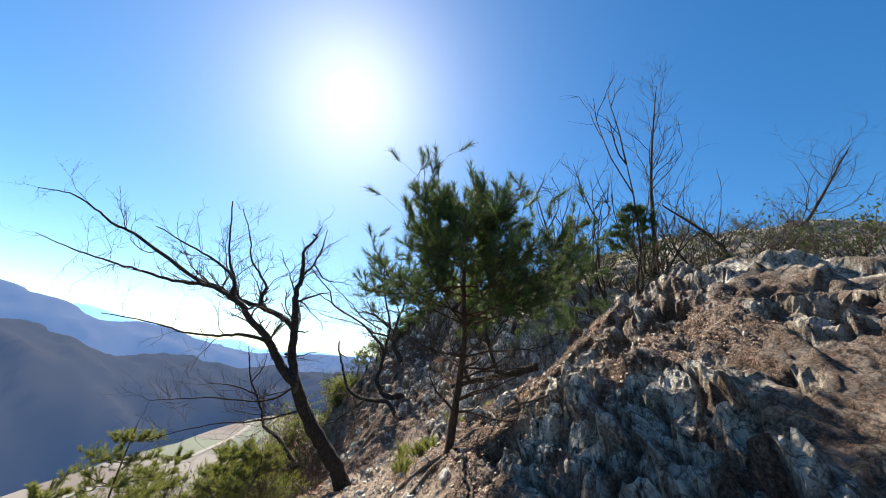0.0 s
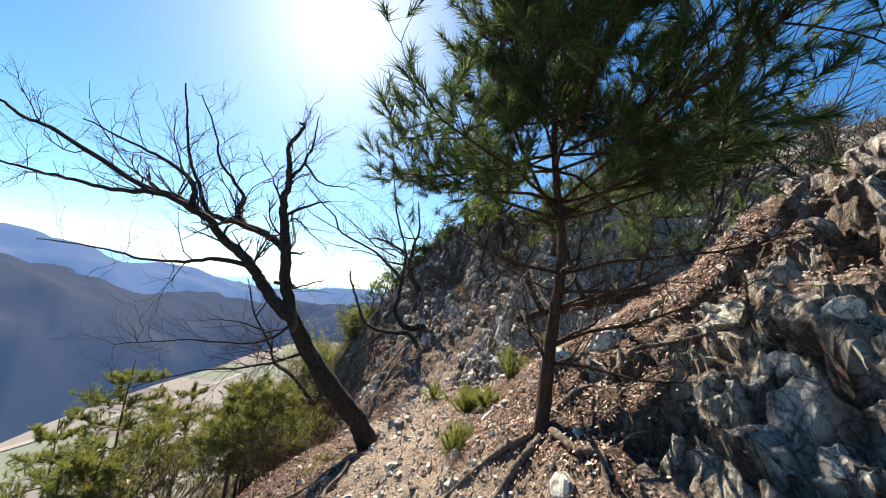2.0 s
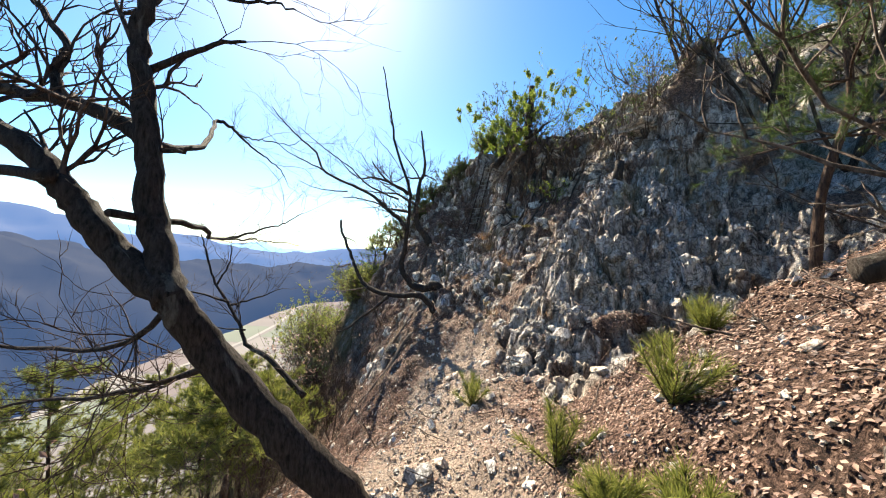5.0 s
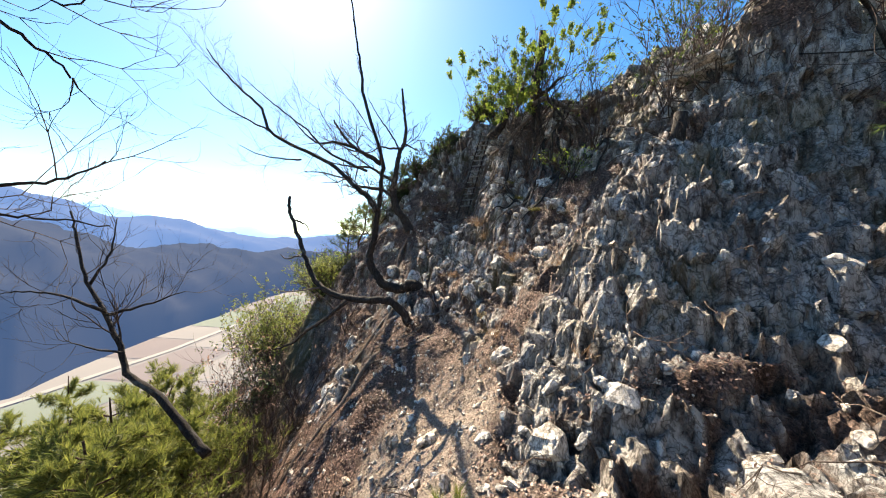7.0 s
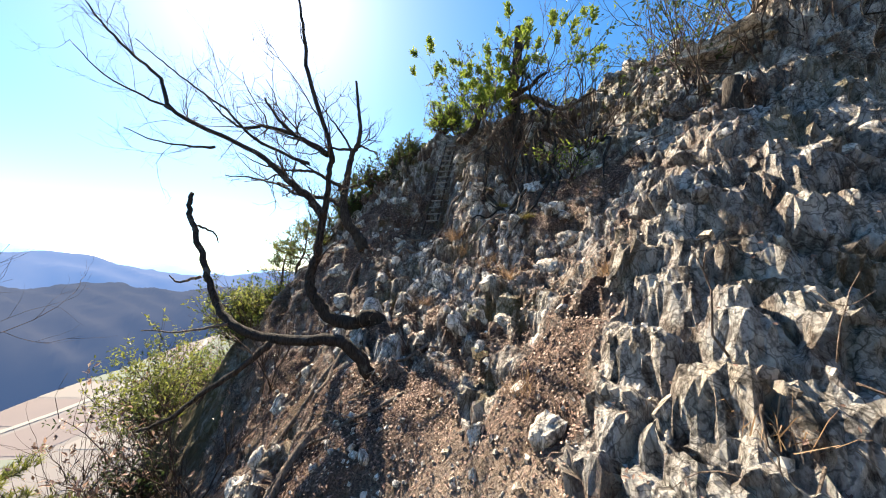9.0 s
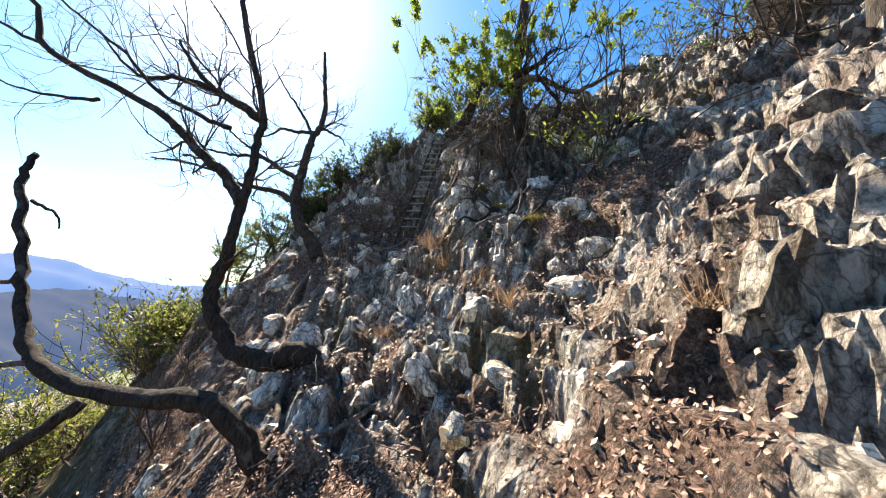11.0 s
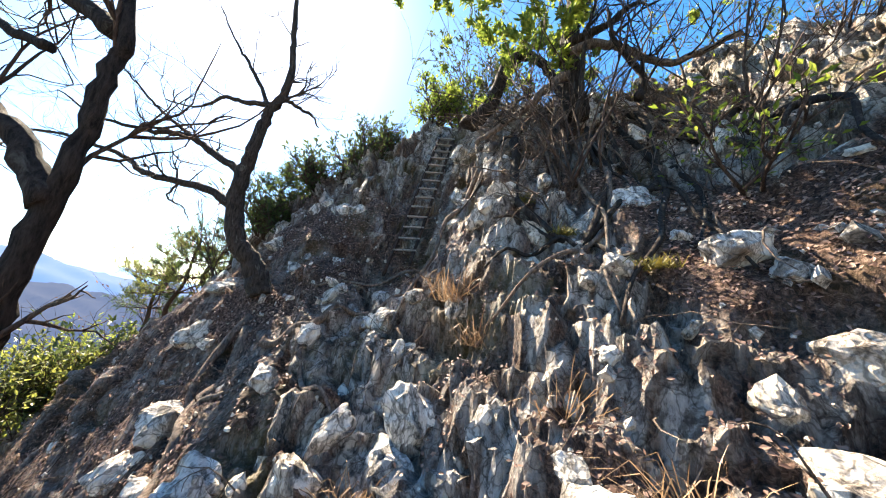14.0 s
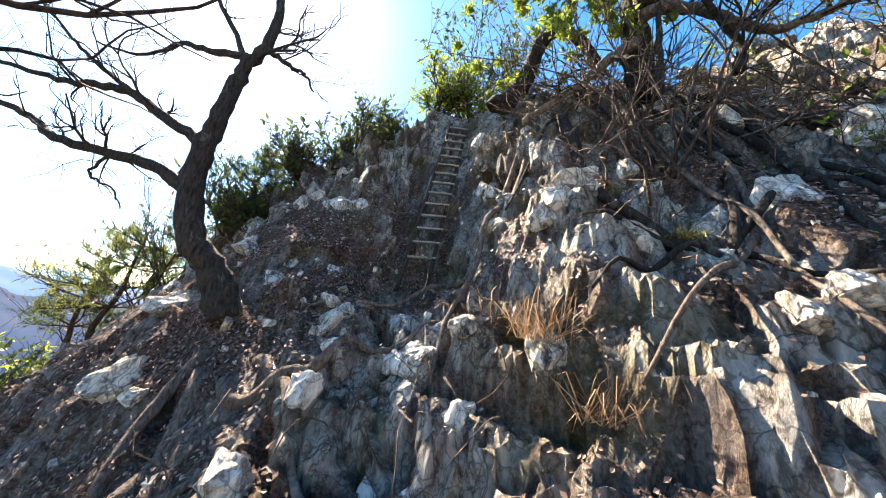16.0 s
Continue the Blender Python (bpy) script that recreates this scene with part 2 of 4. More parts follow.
def bare_tree(label, limbs, seed, mat=None, twig_len=0.5, twigs=9, group="", trunk_sides=12, kids=4, depth=2):
    """limbs: rows of points, start radius, end radius, twig factor; the first is the trunk."""
    rng = random.Random(seed)
    base = Vector(limbs[0][0][0])
    root = thing("bare_tree", label, "tree", group)
    tw = Geo()
    for k, (pts, r0, r1, amount) in enumerate(limbs):
        limb(root, "trunk" if k == 0 else "limb", pts, r0, r1, mat or M_BARK, rng, (tw, int(twigs * amount)), twig_len, depth,
             0.45 if k == 0 else 0.15, kids, trunk_sides if k == 0 else 8)
    tagged(part("twig_mass", tw, M_TWIG if mat is None else mat, root, "fine leafless twigs"), kind="stuff")
    return root


# ---------------------------------------------------------------- noise on arrays
def hashed(i, j, k, seed):
    h = (i.astype(np.int64) * 374761393 + j.astype(np.int64) * 668265263 + k.astype(np.int64) * 2147483647 + seed * 974634533)
    h = (h ^ (h >> 13)) * 1274126177
    h = (h ^ (h >> 16)) & 0xFFFFFF
    return h / float(0xFFFFFF)


def value3(x, y, z, seed):
    xi, yi, zi = np.floor(x), np.floor(y), np.floor(z)
    fx, fy, fz = x - xi, y - yi, z - zi
    fx, fy, fz = (f * f * f * (f * (f * 6 - 15) + 10) for f in (fx, fy, fz))
    out = 0
    for dx in (0, 1):
        for dy in (0, 1):
            for dz in (0, 1):
                w = (fx if dx else 1 - fx) * (fy if dy else 1 - fy) * (fz if dz else 1 - fz)
                out = out + w * hashed(xi + dx, yi + dy, zi + dz, seed)
    return out * 2 - 1


def fbm(x, y, z, seed, octaves=4, gain=0.5):
    out, amp = 0, 1.0
    for o in range(octaves):
        out = out + amp * value3(x, y, z, seed + o)
        x, y, z, amp = x * 2.03 + 7.1, y * 2.03 + 3.3, z * 2.03 + 1.7, amp * gain
    return out


def blocks(x, y, z, seed, lengthwise=0.35):
    """Angular blocks: each cell is a tilted plane at a level of its own. Gives the relief and the distance to the joint."""
    xi, yi, zi = np.floor(x), np.floor(y), np.floor(z)
    best = np.full(x.shape, 9.0)
    second = np.full(x.shape, 9.0)
    relief = np.zeros(x.shape)
    for dx in (-1, 0, 1):
        for dy in (-1, 0, 1):
            for dz in (-1, 0, 1):
                a, b, c = xi + dx, yi + dy, zi + dz
                px, py, pz = (u + 0.15 + 0.7 * hashed(a, b, c, seed + s) for s, u in ((1, a), (2, b), (3, c)))
                ex, ey, ez = x - px, y - py, z - pz
                d = np.sqrt(ex * ex + ey * ey + ez * ez)
                lev = hashed(a, b, c, seed + 4) - 0.5
                tilt = ex * (hashed(a, b, c, seed + 5) - 0.5) + lengthwise * (ey * (hashed(a, b, c, seed + 6) - 0.5) + ez * (hashed(a, b, c, seed + 7) - 0.5))
                near = d < best
                second = np.where(near, best, np.minimum(second, d))
                relief = np.where(near, lev + 2.7 * tilt, relief)
                best = np.where(near, d, best)
    return relief, second - best


def smooth(a, b, x):
    t = np.clip((x - a) / (b - a), 0, 1)
    return t * t * (3 - 2 * t)


# ---------------------------------------------------------------- the hillside: one sheet from the path to the horizon
STATION_X = np.array([-7.2, -1.7, -0.6, 0.3, 1.1, 1.9, 2.8, 4.0, 7.2])
STATION_Y = np.array([-1.2, 2.0, 3.8, 5.4, 6.8, 7.5, 8.4, 9.4, 10.3, 11.3, 12.3, 13.5, 16.2])
SECTIONS = [
    (-4.93, -0.66, -0.23, 0.01, 0.41, 0.87, 1.31, 1.87, 3.45),
    (-5.25, -0.41, 0.22, 0.60, 1.08, 1.78, 2.45, 3.15, 4.59),
    (-5.45, -0.25, 0.64, 0.99, 1.45, 2.09, 2.76, 3.95, 4.30),
    (-5.63, -0.26, 0.64, 0.99, 1.29, 1.88, 2.47, 3.04, 4.60),
    (-5.78, -0.52, 0.13, 0.89, 1.36, 1.70, 1.95, 2.75, 5.2),
    (-5.86, -0.56, 0.18, 0.82, 1.66, 2.29, 2.72, 3.18, 5.31),
    (-5.97, -0.49, 0.71, 1.12, 1.94, 3.03, 3.87, 3.80, 5.84),
    (-5.88, -0.21, 1.22, 1.65, 2.24, 2.96, 4.20, 4.75, 6.42),
    (-5.66, 0.29, 1.78, 2.17, 2.94, 3.43, 4.60, 5.59, 6.89),
    (-5.45, 1.30, 2.50, 2.99, 3.92, 4.40, 4.96, 5.98, 7.40),
    (-5.12, 2.65, 3.55, 3.58, 5.03, 5.59, 5.96, 6.85, 7.99),
    (-4.32, 3.71, 5.11, 5.51, 5.94, 6.16, 6.33, 6.90, 8.36),
    (-3.77, 4.56, 5.41, 5.67, 5.88, 6.18, 6.58, 7.09, 8.75),
]


def cubic(grid, values, q):
    """Smooth interpolation of rows of values (last axis on grid) at q."""
    s = np.gradient(values, grid, axis=-1)
    i = np.clip(np.searchsorted(grid, q) - 1, 0, len(grid) - 2)
    h = grid[i + 1] - grid[i]
    t = (q - grid[i]) / h
    a, b = values[..., i], values[..., i + 1]
    return (a * (2 * t ** 3 - 3 * t ** 2 + 1) + b * (3 * t ** 2 - 2 * t ** 3)
            + s[..., i] * h * (t ** 3 - 2 * t ** 2 + t) + s[..., i + 1] * h * (t ** 3 - t ** 2))


def axis(lo, hi, step, far, rate):
    mid = list(np.arange(lo, hi + 1e-6, step))
    out, g, v = [], step, hi
    while v < far:
        g *= rate
        v += g
        out.append(v)
    left, g, v = [], step, lo
    while v > -far:
        g *= rate
        v -= g
        left.append(v)
    return np.array(left[::-1] + mid + out)


GX = axis(-2.9, 4.2, 0.026, 4500.0, 1.085)
GY = axis(0.3, 16.8, 0.030, 4500.0, 1.085)
VALLEY = -165.0
cx, cy = np.clip(GX, -7.2, 7.2), np.clip(GY, -1.2, 16.2)
core = cubic(STATION_Y, cubic(STATION_X, np.array(SECTIONS), cx).T, cy).T      # rows along y, columns along x
X, Y = np.meshgrid(GX, GY)
dl, dr = np.maximum(0, -7.2 - X), np.maximum(0, X - 7.2)
df, db = np.maximum(0, Y - 16.2), np.maximum(0, -1.2 - Y)
Z0 = core - 0.8 * dl + 0.45 * dr * np.exp(-dr / 9.0) - 0.3 * np.maximum(0, dr - 14) + 0.5 * df * np.exp(-df / 1.2) - 0.42 * np.maximum(0, df - 1.0) - 0.04 * db
Z0 = Z0 + smooth(1, 12, np.maximum(np.maximum(dl, dr), np.maximum(df, db))) * 0.9 * fbm(X / 9, Y / 9, 0 * X, 77, 4)
chute = 0.195 + 0.279 * (Y - 12.28)                       # the gully that holds the ladder
rise = 3.440 + 1.762 * (Y - 12.28) - 0.16
gully = np.exp(-((X - chute) / 0.30) ** 4) * smooth(11.9, 12.3, Y) * smooth(13.9, 13.6, Y)
Z0 = Z0 - gully * np.maximum(0, Z0 - rise)
Z0 = Z0 + 1.9 * np.exp(-((X - 4.1) / 0.7) ** 2 - ((Y - 9.1) / 0.6) ** 2)     # the pale rock point
Z0 = np.where(Z0 > VALLEY, Z0, VALLEY)

# where the ground is what: trail edge to the rock side, by distance along the walk
edge = np.interp(Y, [0.0, 2.4, 3.3, 3.6, 5.3, 5.7, 6.6, 7.4, 8.2, 9.2, 9.9, 10.6], [2.3, 2.05, 2.2, 3.6, 3.4, 1.5, 1.05, 0.95, 0.75, 0.55, -0.5, -2.6])
wob = fbm(X * 1.7, Y * 1.7, Z0 * 1.7, 11, 4)
rock = smooth(-0.12, 0.16, X - edge + 0.30 * wob)
steep = np.hypot(*np.gradient(Z0, GY, GX))
rock = np.maximum(rock, smooth(1.1, 1.7, steep + 0.3 * wob) * smooth(6.5, 9.5, Y) * (X > -3.2))
hollow = smooth(0.38, 0.62, fbm(X * 1.1 + 9, Y * 1.1, Z0 * 1.1, 21, 4)) * smooth(5.0, 7.5, Y) * smooth(13.2, 12.4, Y)
hollow = np.maximum(hollow, 0.8 * smooth(0.10, 0.42, fbm(X * 1.6 + 3, Y * 1.6, Z0 * 1.6, 25, 4)) * smooth(4.4, 3.6, Y))
rock = np.clip(rock * (1 - 0.9 * hollow), 0, 1)
rock = np.maximum(rock, smooth(2.3, 2.8, X + 0.2 * wob) * smooth(8.95, 9.25, Y + 0.15 * wob) * smooth(6.2, 5.2, X))     # pale slab above the ledge
near_path = np.interp(Y, [-1, 1, 2.5, 4, 5.5, 7, 8.4], [1.9, 1.6, 1.15, 0.75, 0.55, 0.35, 0.2])
trail = smooth(0.75, 0.25, np.abs(X - near_path) + 0.22 * wob) * smooth(9.2, 7.6, Y) * (1 - rock)
scrub = smooth(-1.9, -3.4, X + 0.5 * wob + 0.10 * np.maximum(0, Y - 9))
scrub = np.maximum(scrub, smooth(16.0, 18.5, Y + wob))
scrub = np.maximum(scrub, smooth(4.6, 6.5, X + wob))


def terrace(z, step, offset, tread):
    u = z / step + offset
    i = np.floor(u)
    return (i + smooth(tread, 1.0, u - i) - offset) * step


def cell_random(x, y, seed):
    # jittered cells in plan, each with a number of its own
    xi, yi = np.floor(x), np.floor(y)
    best, val = np.full(x.shape, 9.0), np.zeros(x.shape)
    for dx in (-1, 0, 1):
        for dy in (-1, 0, 1):
            a, b = xi + dx, yi + dy
            d = (x - a - 0.15 - 0.7 * hashed(a, b, 0 * a, seed)) ** 2 + (y - b - 0.15 - 0.7 * hashed(a, b, 0 * a, seed + 1)) ** 2
            val = np.where(d < best, hashed(a, b, 0 * a, seed + 2), val)
            best = np.minimum(best, d)
    return val


wx, wy, wz = (0.10 * fbm(X * 3.1, Y * 3.1, Z0 * 3.1, s, 3) for s in (101, 103, 107))
earth = smooth(0.02, 0.30, fbm(X * 2.4 + 5, Y * 2.0, Z0 * 2.0, 131, 5, 0.6)) * smooth(5.5, 8.5, Y) * smooth(2.6, 1.8, X + 0.3 * wob) * smooth(13.2, 12.4, Y)
earth = np.maximum(earth, 0.7 * smooth(0.1, -0.35, X - 0.18 * (Y - 11) + 0.5 * wob) * smooth(9.6, 10.2, Y) * smooth(12.7, 12.1, Y))     # earthy bank under the trees
rock = rock * (1 - 0.85 * earth * np.where(X > 0.4, 0.5, 1.0))
dome = smooth(0.95, 1.3, X + 0.2 * wob - 0.4 * np.maximum(0, Y - 7.6)) * smooth(6.95, 7.2, Y + 0.12 * wob) * smooth(8.75, 8.4, Y + 0.1 * wob) * smooth(4.6, 4.0, X)
rock = np.maximum(rock, dome)     # the pale dome beside the trail
rel1, joint1 = blocks((X + wx) * 2.1, (Y + wy) * 0.9, (Z0 + wz) * 0.9, 5, 0.2)
rel2, joint2 = blocks((X + wx) * 4.8, (Y + wy) * 2.3, (Z0 + wz) * 2.2, 31, 0.25)
rel3, joint3 = blocks((X + wx) * 11.0, (Y + wy) * 6.5, (Z0 + wz) * 6.0, 57, 0.4)
fine = fbm(X * 6, Y * 6, Z0 * 6, 41, 4, 0.55)
dense = ((X > -3.2) & (X < 4.6) & (Y > -0.2) & (Y < 17.5)).astype(float)
broad = smooth(11.6, 12.4, Y)                      # large blocks up by the ladder
craggy = 1 + 0.7 * broad + 0.35 * smooth(3.4, 2.6, Y) * smooth(1.7, 2.2, X)
relief = rock * craggy * (0.12 * rel1 + 0.075 * rel2 + 0.036 * rel3 * dense * (1 - 0.8 * broad) - 0.06 * smooth(0.12, 0.0, joint1) - 0.035 * smooth(0.10, 0.0, joint2) + 0.025 * fine)
soil = (1 - rock) * (0.022 * fine + 0.06 * fbm(X * 1.9, Y * 1.9, 0 * X, 63, 3))
# limestone breaks into treads and risers: ledges of two sizes, each block at its own level
zone = (X > -9) & (X < 12) & (Y > -4) & (Y < 22)
step1 = terrace(Z0, 0.30, cell_random((X + wx) * 2.3, (Y + wy) * 2.6, 301), 0.6) - Z0
step2 = terrace(Z0, 0.13, cell_random((X + wx) * 4.4, (Y + wy) * 5.0, 311), 0.6) - Z0
calm = 1 - 0.6 * np.exp(-((X - chute - 0.1) / 0.35) ** 2) * smooth(12.0, 12.4, Y)
ledge = rock * zone * (0.62 * step1 + 0.50 * step2) * calm
relief = relief * calm
gy, gx = np.gradient(Z0, GY, GX)
inv = 1 / np.sqrt(1 + gx ** 2 + gy ** 2)
NX, NY, NZ = -gx * inv, -gy * inv, inv
push = relief + soil
PX, PY, Z = X + NX * push, Y + NY * push, Z0 + NZ * push + ledge
# joints and low blocks take the darker litter colour instead of rock
recess = np.maximum(smooth(0.11, 0.03, joint1), 0.85 * smooth(0.10, 0.03, joint2))
recess = np.maximum(recess, 0.85 * smooth(-0.40, -0.62, rel2 + 0.35 * wob))
cover = rock * (1 - 0.9 * recess * dense * (1 - 0.5 * dome))
moss = smooth(0.25, 0.5, fbm(X * 2.6, Y * 2.6, Z0 * 2.6, 91, 4)) * (0.35 + 0.65 * smooth(0.1, -0.2, rel2)) * smooth(6.0, 9.0, Y) * (0.18 + 0.3 * rock)
near = (np.abs(GX) < 45).nonzero()[0], ((GY > -30) & (GY < 60)).nonzero()[0]


def near_tree():
    i0, i1, j0, j1 = near[0][0], near[0][-1] + 1, near[1][0], near[1][-1] + 1
    co = np.stack([PX, PY, Z], -1)[j0:j1, i0:i1]
    ny, nx = co.shape[:2]
    idx = np.arange(ny * nx).reshape(ny, nx)
    quads = np.stack([idx[:-1, :-1], idx[:-1, 1:], idx[1:, 1:], idx[1:, :-1]], -1).reshape(-1, 4)
    return BVHTree.FromPolygons(co.reshape(-1, 3).tolist(), quads.tolist())


SURFACE = near_tree()


def ground_z(x, y):
    """Height of the finished ground."""
    hit = SURFACE.ray_cast(Vector((x, y, 60.0)), Vector((0, 0, -1)))
    return hit[0].z if hit[0] is not None else VALLEY


def ground_normal(x, y, e=0.08):
    return Vector((ground_z(x - e, y) - ground_z(x + e, y), ground_z(x, y - e) - ground_z(x, y + e), 2 * e)).normalized()


def field_at(field, x, y):
    i = int(np.clip(np.searchsorted(GX, x), 0, len(GX) - 1))
    j = int(np.clip(np.searchsorted(GY, y), 0, len(GY) - 1))
    return float(field[j, i])


def build_ground():
    ny, nx = Z.shape
    me = bpy.data.meshes.new("ground")
    co = np.stack([PX, PY, Z], -1).reshape(-1, 3)
    idx = np.arange(ny * nx).reshape(ny, nx)
    quads = np.stack([idx[:-1, :-1], idx[:-1, 1:], idx[1:, 1:], idx[1:, :-1]], -1).reshape(-1, 4)
    me.vertices.add(len(co))
    me.vertices.foreach_set("co", co.ravel())
    me.loops.add(quads.size)
    me.loops.foreach_set("vertex_index", quads.ravel())
    me.polygons.add(len(quads))
    me.polygons.foreach_set("loop_start", np.arange(len(quads)) * 4)
    me.polygons.foreach_set("loop_total", np.full(len(quads), 4))
    me.update(calc_edges=True)
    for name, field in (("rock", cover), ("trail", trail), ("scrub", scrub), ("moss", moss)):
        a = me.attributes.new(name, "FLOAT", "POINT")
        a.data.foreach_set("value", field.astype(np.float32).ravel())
    broken = ((rock > 0.35) & (dense > 0))[:-1, :-1].ravel()
    me.polygons.foreach_set("use_smooth", ~broken)
    me.materials.append(M_GROUND)
    return tagged(new("ground", me), "steep mountainside of pale limestone, leaf litter and a gravel trail", "ground", kind="structure")


ground = build_ground()


# ---------------------------------------------------------------- the distance
def range_sheet(name, label, mat, feet, depth, crest, seed, lump, spread=(-115, 60)):
    """A mountain range round the valley: feet gives the distance of its foot and crest its height, both by azimuth in degrees."""
    na, nr = 420, 44
    deg = np.linspace(*spread, na)
    A, T = np.meshgrid(np.radians(deg), np.linspace(0, 1, nr), indexing="ij")
    D = np.degrees(A)
    R = np.interp(D, *zip(*feet)) + depth * T
    px, py = R * np.sin(A), R * np.cos(A)
    body = np.interp(D, *zip(*crest))
    s = np.sin(np.pi * T ** 0.8) ** 0.9
    f = fbm(px / lump, py / lump, 0 * px, seed, 6, 0.52)
    spur = np.abs(fbm(px / (lump * 0.5), py / (lump * 0.5), 0 * px + 4, seed + 9, 4, 0.5))
    h = body * s * (1 + 0.17 * f) - 0.42 * body * spur * s * (1 - 0.8 * s)
    g = Geo()
    g.v = list(zip(px.ravel().tolist(), py.ravel().tolist(), (VALLEY - 2 + h).ravel().tolist()))
    g.f = [(i * nr + j, (i + 1) * nr + j, (i + 1) * nr + j + 1, i * nr + j + 1) for i in range(na - 1) for j in range(nr - 1)]
    return tagged(part(name, g, mat), label, "mountains", kind="structure")


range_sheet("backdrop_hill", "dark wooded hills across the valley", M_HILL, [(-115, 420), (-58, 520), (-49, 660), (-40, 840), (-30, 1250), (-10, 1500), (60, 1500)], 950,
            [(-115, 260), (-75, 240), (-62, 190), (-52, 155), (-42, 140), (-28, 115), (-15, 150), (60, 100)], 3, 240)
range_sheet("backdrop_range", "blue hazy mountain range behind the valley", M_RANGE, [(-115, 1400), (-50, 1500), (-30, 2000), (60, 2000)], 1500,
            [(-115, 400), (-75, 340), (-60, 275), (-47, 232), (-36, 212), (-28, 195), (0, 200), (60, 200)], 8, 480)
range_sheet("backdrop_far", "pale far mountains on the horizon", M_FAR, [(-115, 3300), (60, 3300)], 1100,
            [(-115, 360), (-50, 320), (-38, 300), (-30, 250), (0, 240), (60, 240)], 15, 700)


def build_valley():
    """Fields, tracks and the river on the valley floor."""
    rng = random.Random(31)
    along = Vector((-0.10, 1.0, 0)).normalized()
    side = Vector((along.y, -along.x, 0))
    origin = Vector((-400, 150, VALLEY + 0.6))

    def strip(name, label, mat, u0, u1, v0, v1, lift=0.0):
        g = Geo()
        n = 12
        for k in range(n + 1):
            u = u0 + (u1 - u0) * k / n
            bend = 70 * math.sin(u / 420.0) - 0.00022 * u * u
            for v in (v0, v1):
                g.v.append(origin + along * u + side * (v + bend) + Vector((0, 0, lift)))
        g.f = [(2 * k, 2 * k + 1, 2 * k + 3, 2 * k + 2) for k in range(n)]
        return tagged(part(name, g, mat), label, "field", kind="structure")

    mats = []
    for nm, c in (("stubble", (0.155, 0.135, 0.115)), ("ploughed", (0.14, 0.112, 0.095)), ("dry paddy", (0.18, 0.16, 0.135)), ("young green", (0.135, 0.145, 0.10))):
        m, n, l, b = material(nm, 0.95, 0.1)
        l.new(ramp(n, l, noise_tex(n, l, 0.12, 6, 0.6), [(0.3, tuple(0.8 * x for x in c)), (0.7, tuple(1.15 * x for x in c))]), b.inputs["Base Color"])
        # faint blue glow paints distance haze onto the fields
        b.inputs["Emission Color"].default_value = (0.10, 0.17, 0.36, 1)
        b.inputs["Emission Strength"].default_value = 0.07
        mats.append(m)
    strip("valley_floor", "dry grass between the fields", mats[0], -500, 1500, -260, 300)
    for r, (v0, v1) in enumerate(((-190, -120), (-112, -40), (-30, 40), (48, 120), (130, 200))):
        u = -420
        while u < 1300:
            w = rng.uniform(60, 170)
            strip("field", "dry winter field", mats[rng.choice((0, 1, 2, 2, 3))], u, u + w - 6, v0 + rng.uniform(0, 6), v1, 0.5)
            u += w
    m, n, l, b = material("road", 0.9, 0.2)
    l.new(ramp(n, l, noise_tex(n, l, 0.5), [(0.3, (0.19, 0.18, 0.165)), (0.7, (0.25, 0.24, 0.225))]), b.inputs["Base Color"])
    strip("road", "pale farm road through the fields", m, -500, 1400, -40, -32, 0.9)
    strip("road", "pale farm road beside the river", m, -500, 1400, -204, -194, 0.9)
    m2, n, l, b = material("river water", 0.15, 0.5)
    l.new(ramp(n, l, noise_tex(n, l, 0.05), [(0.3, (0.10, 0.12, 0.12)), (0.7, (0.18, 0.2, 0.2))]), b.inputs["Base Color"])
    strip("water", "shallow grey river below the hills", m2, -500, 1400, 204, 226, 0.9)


build_valley()


# ---------------------------------------------------------------- ladder
def build_ladder():
    root = thing("ladder", "rusty iron ladder fixed against the rock step", "ladder")
    low, high = Vector((0.09, 12.28, 3.44)), Vector((0.46, 13.5, 5.59))
    across = Vector((0.21, 0.0, 0.02))
    for side in (Vector((0, 0, 0)), across):
        g = Geo()
        tube(g, [low + side + (high - low) * k / 12 for k in range(-1, 13)], [0.017] * 14, 8)
        part("rail", g, M_IRON, root)
    fwd = Vector((0.08, -0.26, 0.0)).normalized()
    for k in range(14):
        p = low + (high - low) * (0.05 + 0.0695 * k)
        g = Geo()
        bar = [p + across * u + fwd * v + Vector((0, 0, w)) for u in (-0.03, 1.03) for v, w in ((-0.02, -0.006), (0.03, -0.007), (0.034, -0.002), (0.034, 0.010), (-0.02, 0.011))]
        g.add(bar, [(0, 1, 2, 3, 4), (9, 8, 7, 6, 5)] + [(i, i + 5, (i + 1) % 5 + 5, (i + 1) % 5) for i in range(5)])
        part("rung", g, M_TREAD, root, "flat worn metal tread", smooth=False)


M_TREAD = make_bark("worn iron", (0.22, 0.20, 0.18), (0.5, 0.46, 0.42), 0.0)
build_ladder()

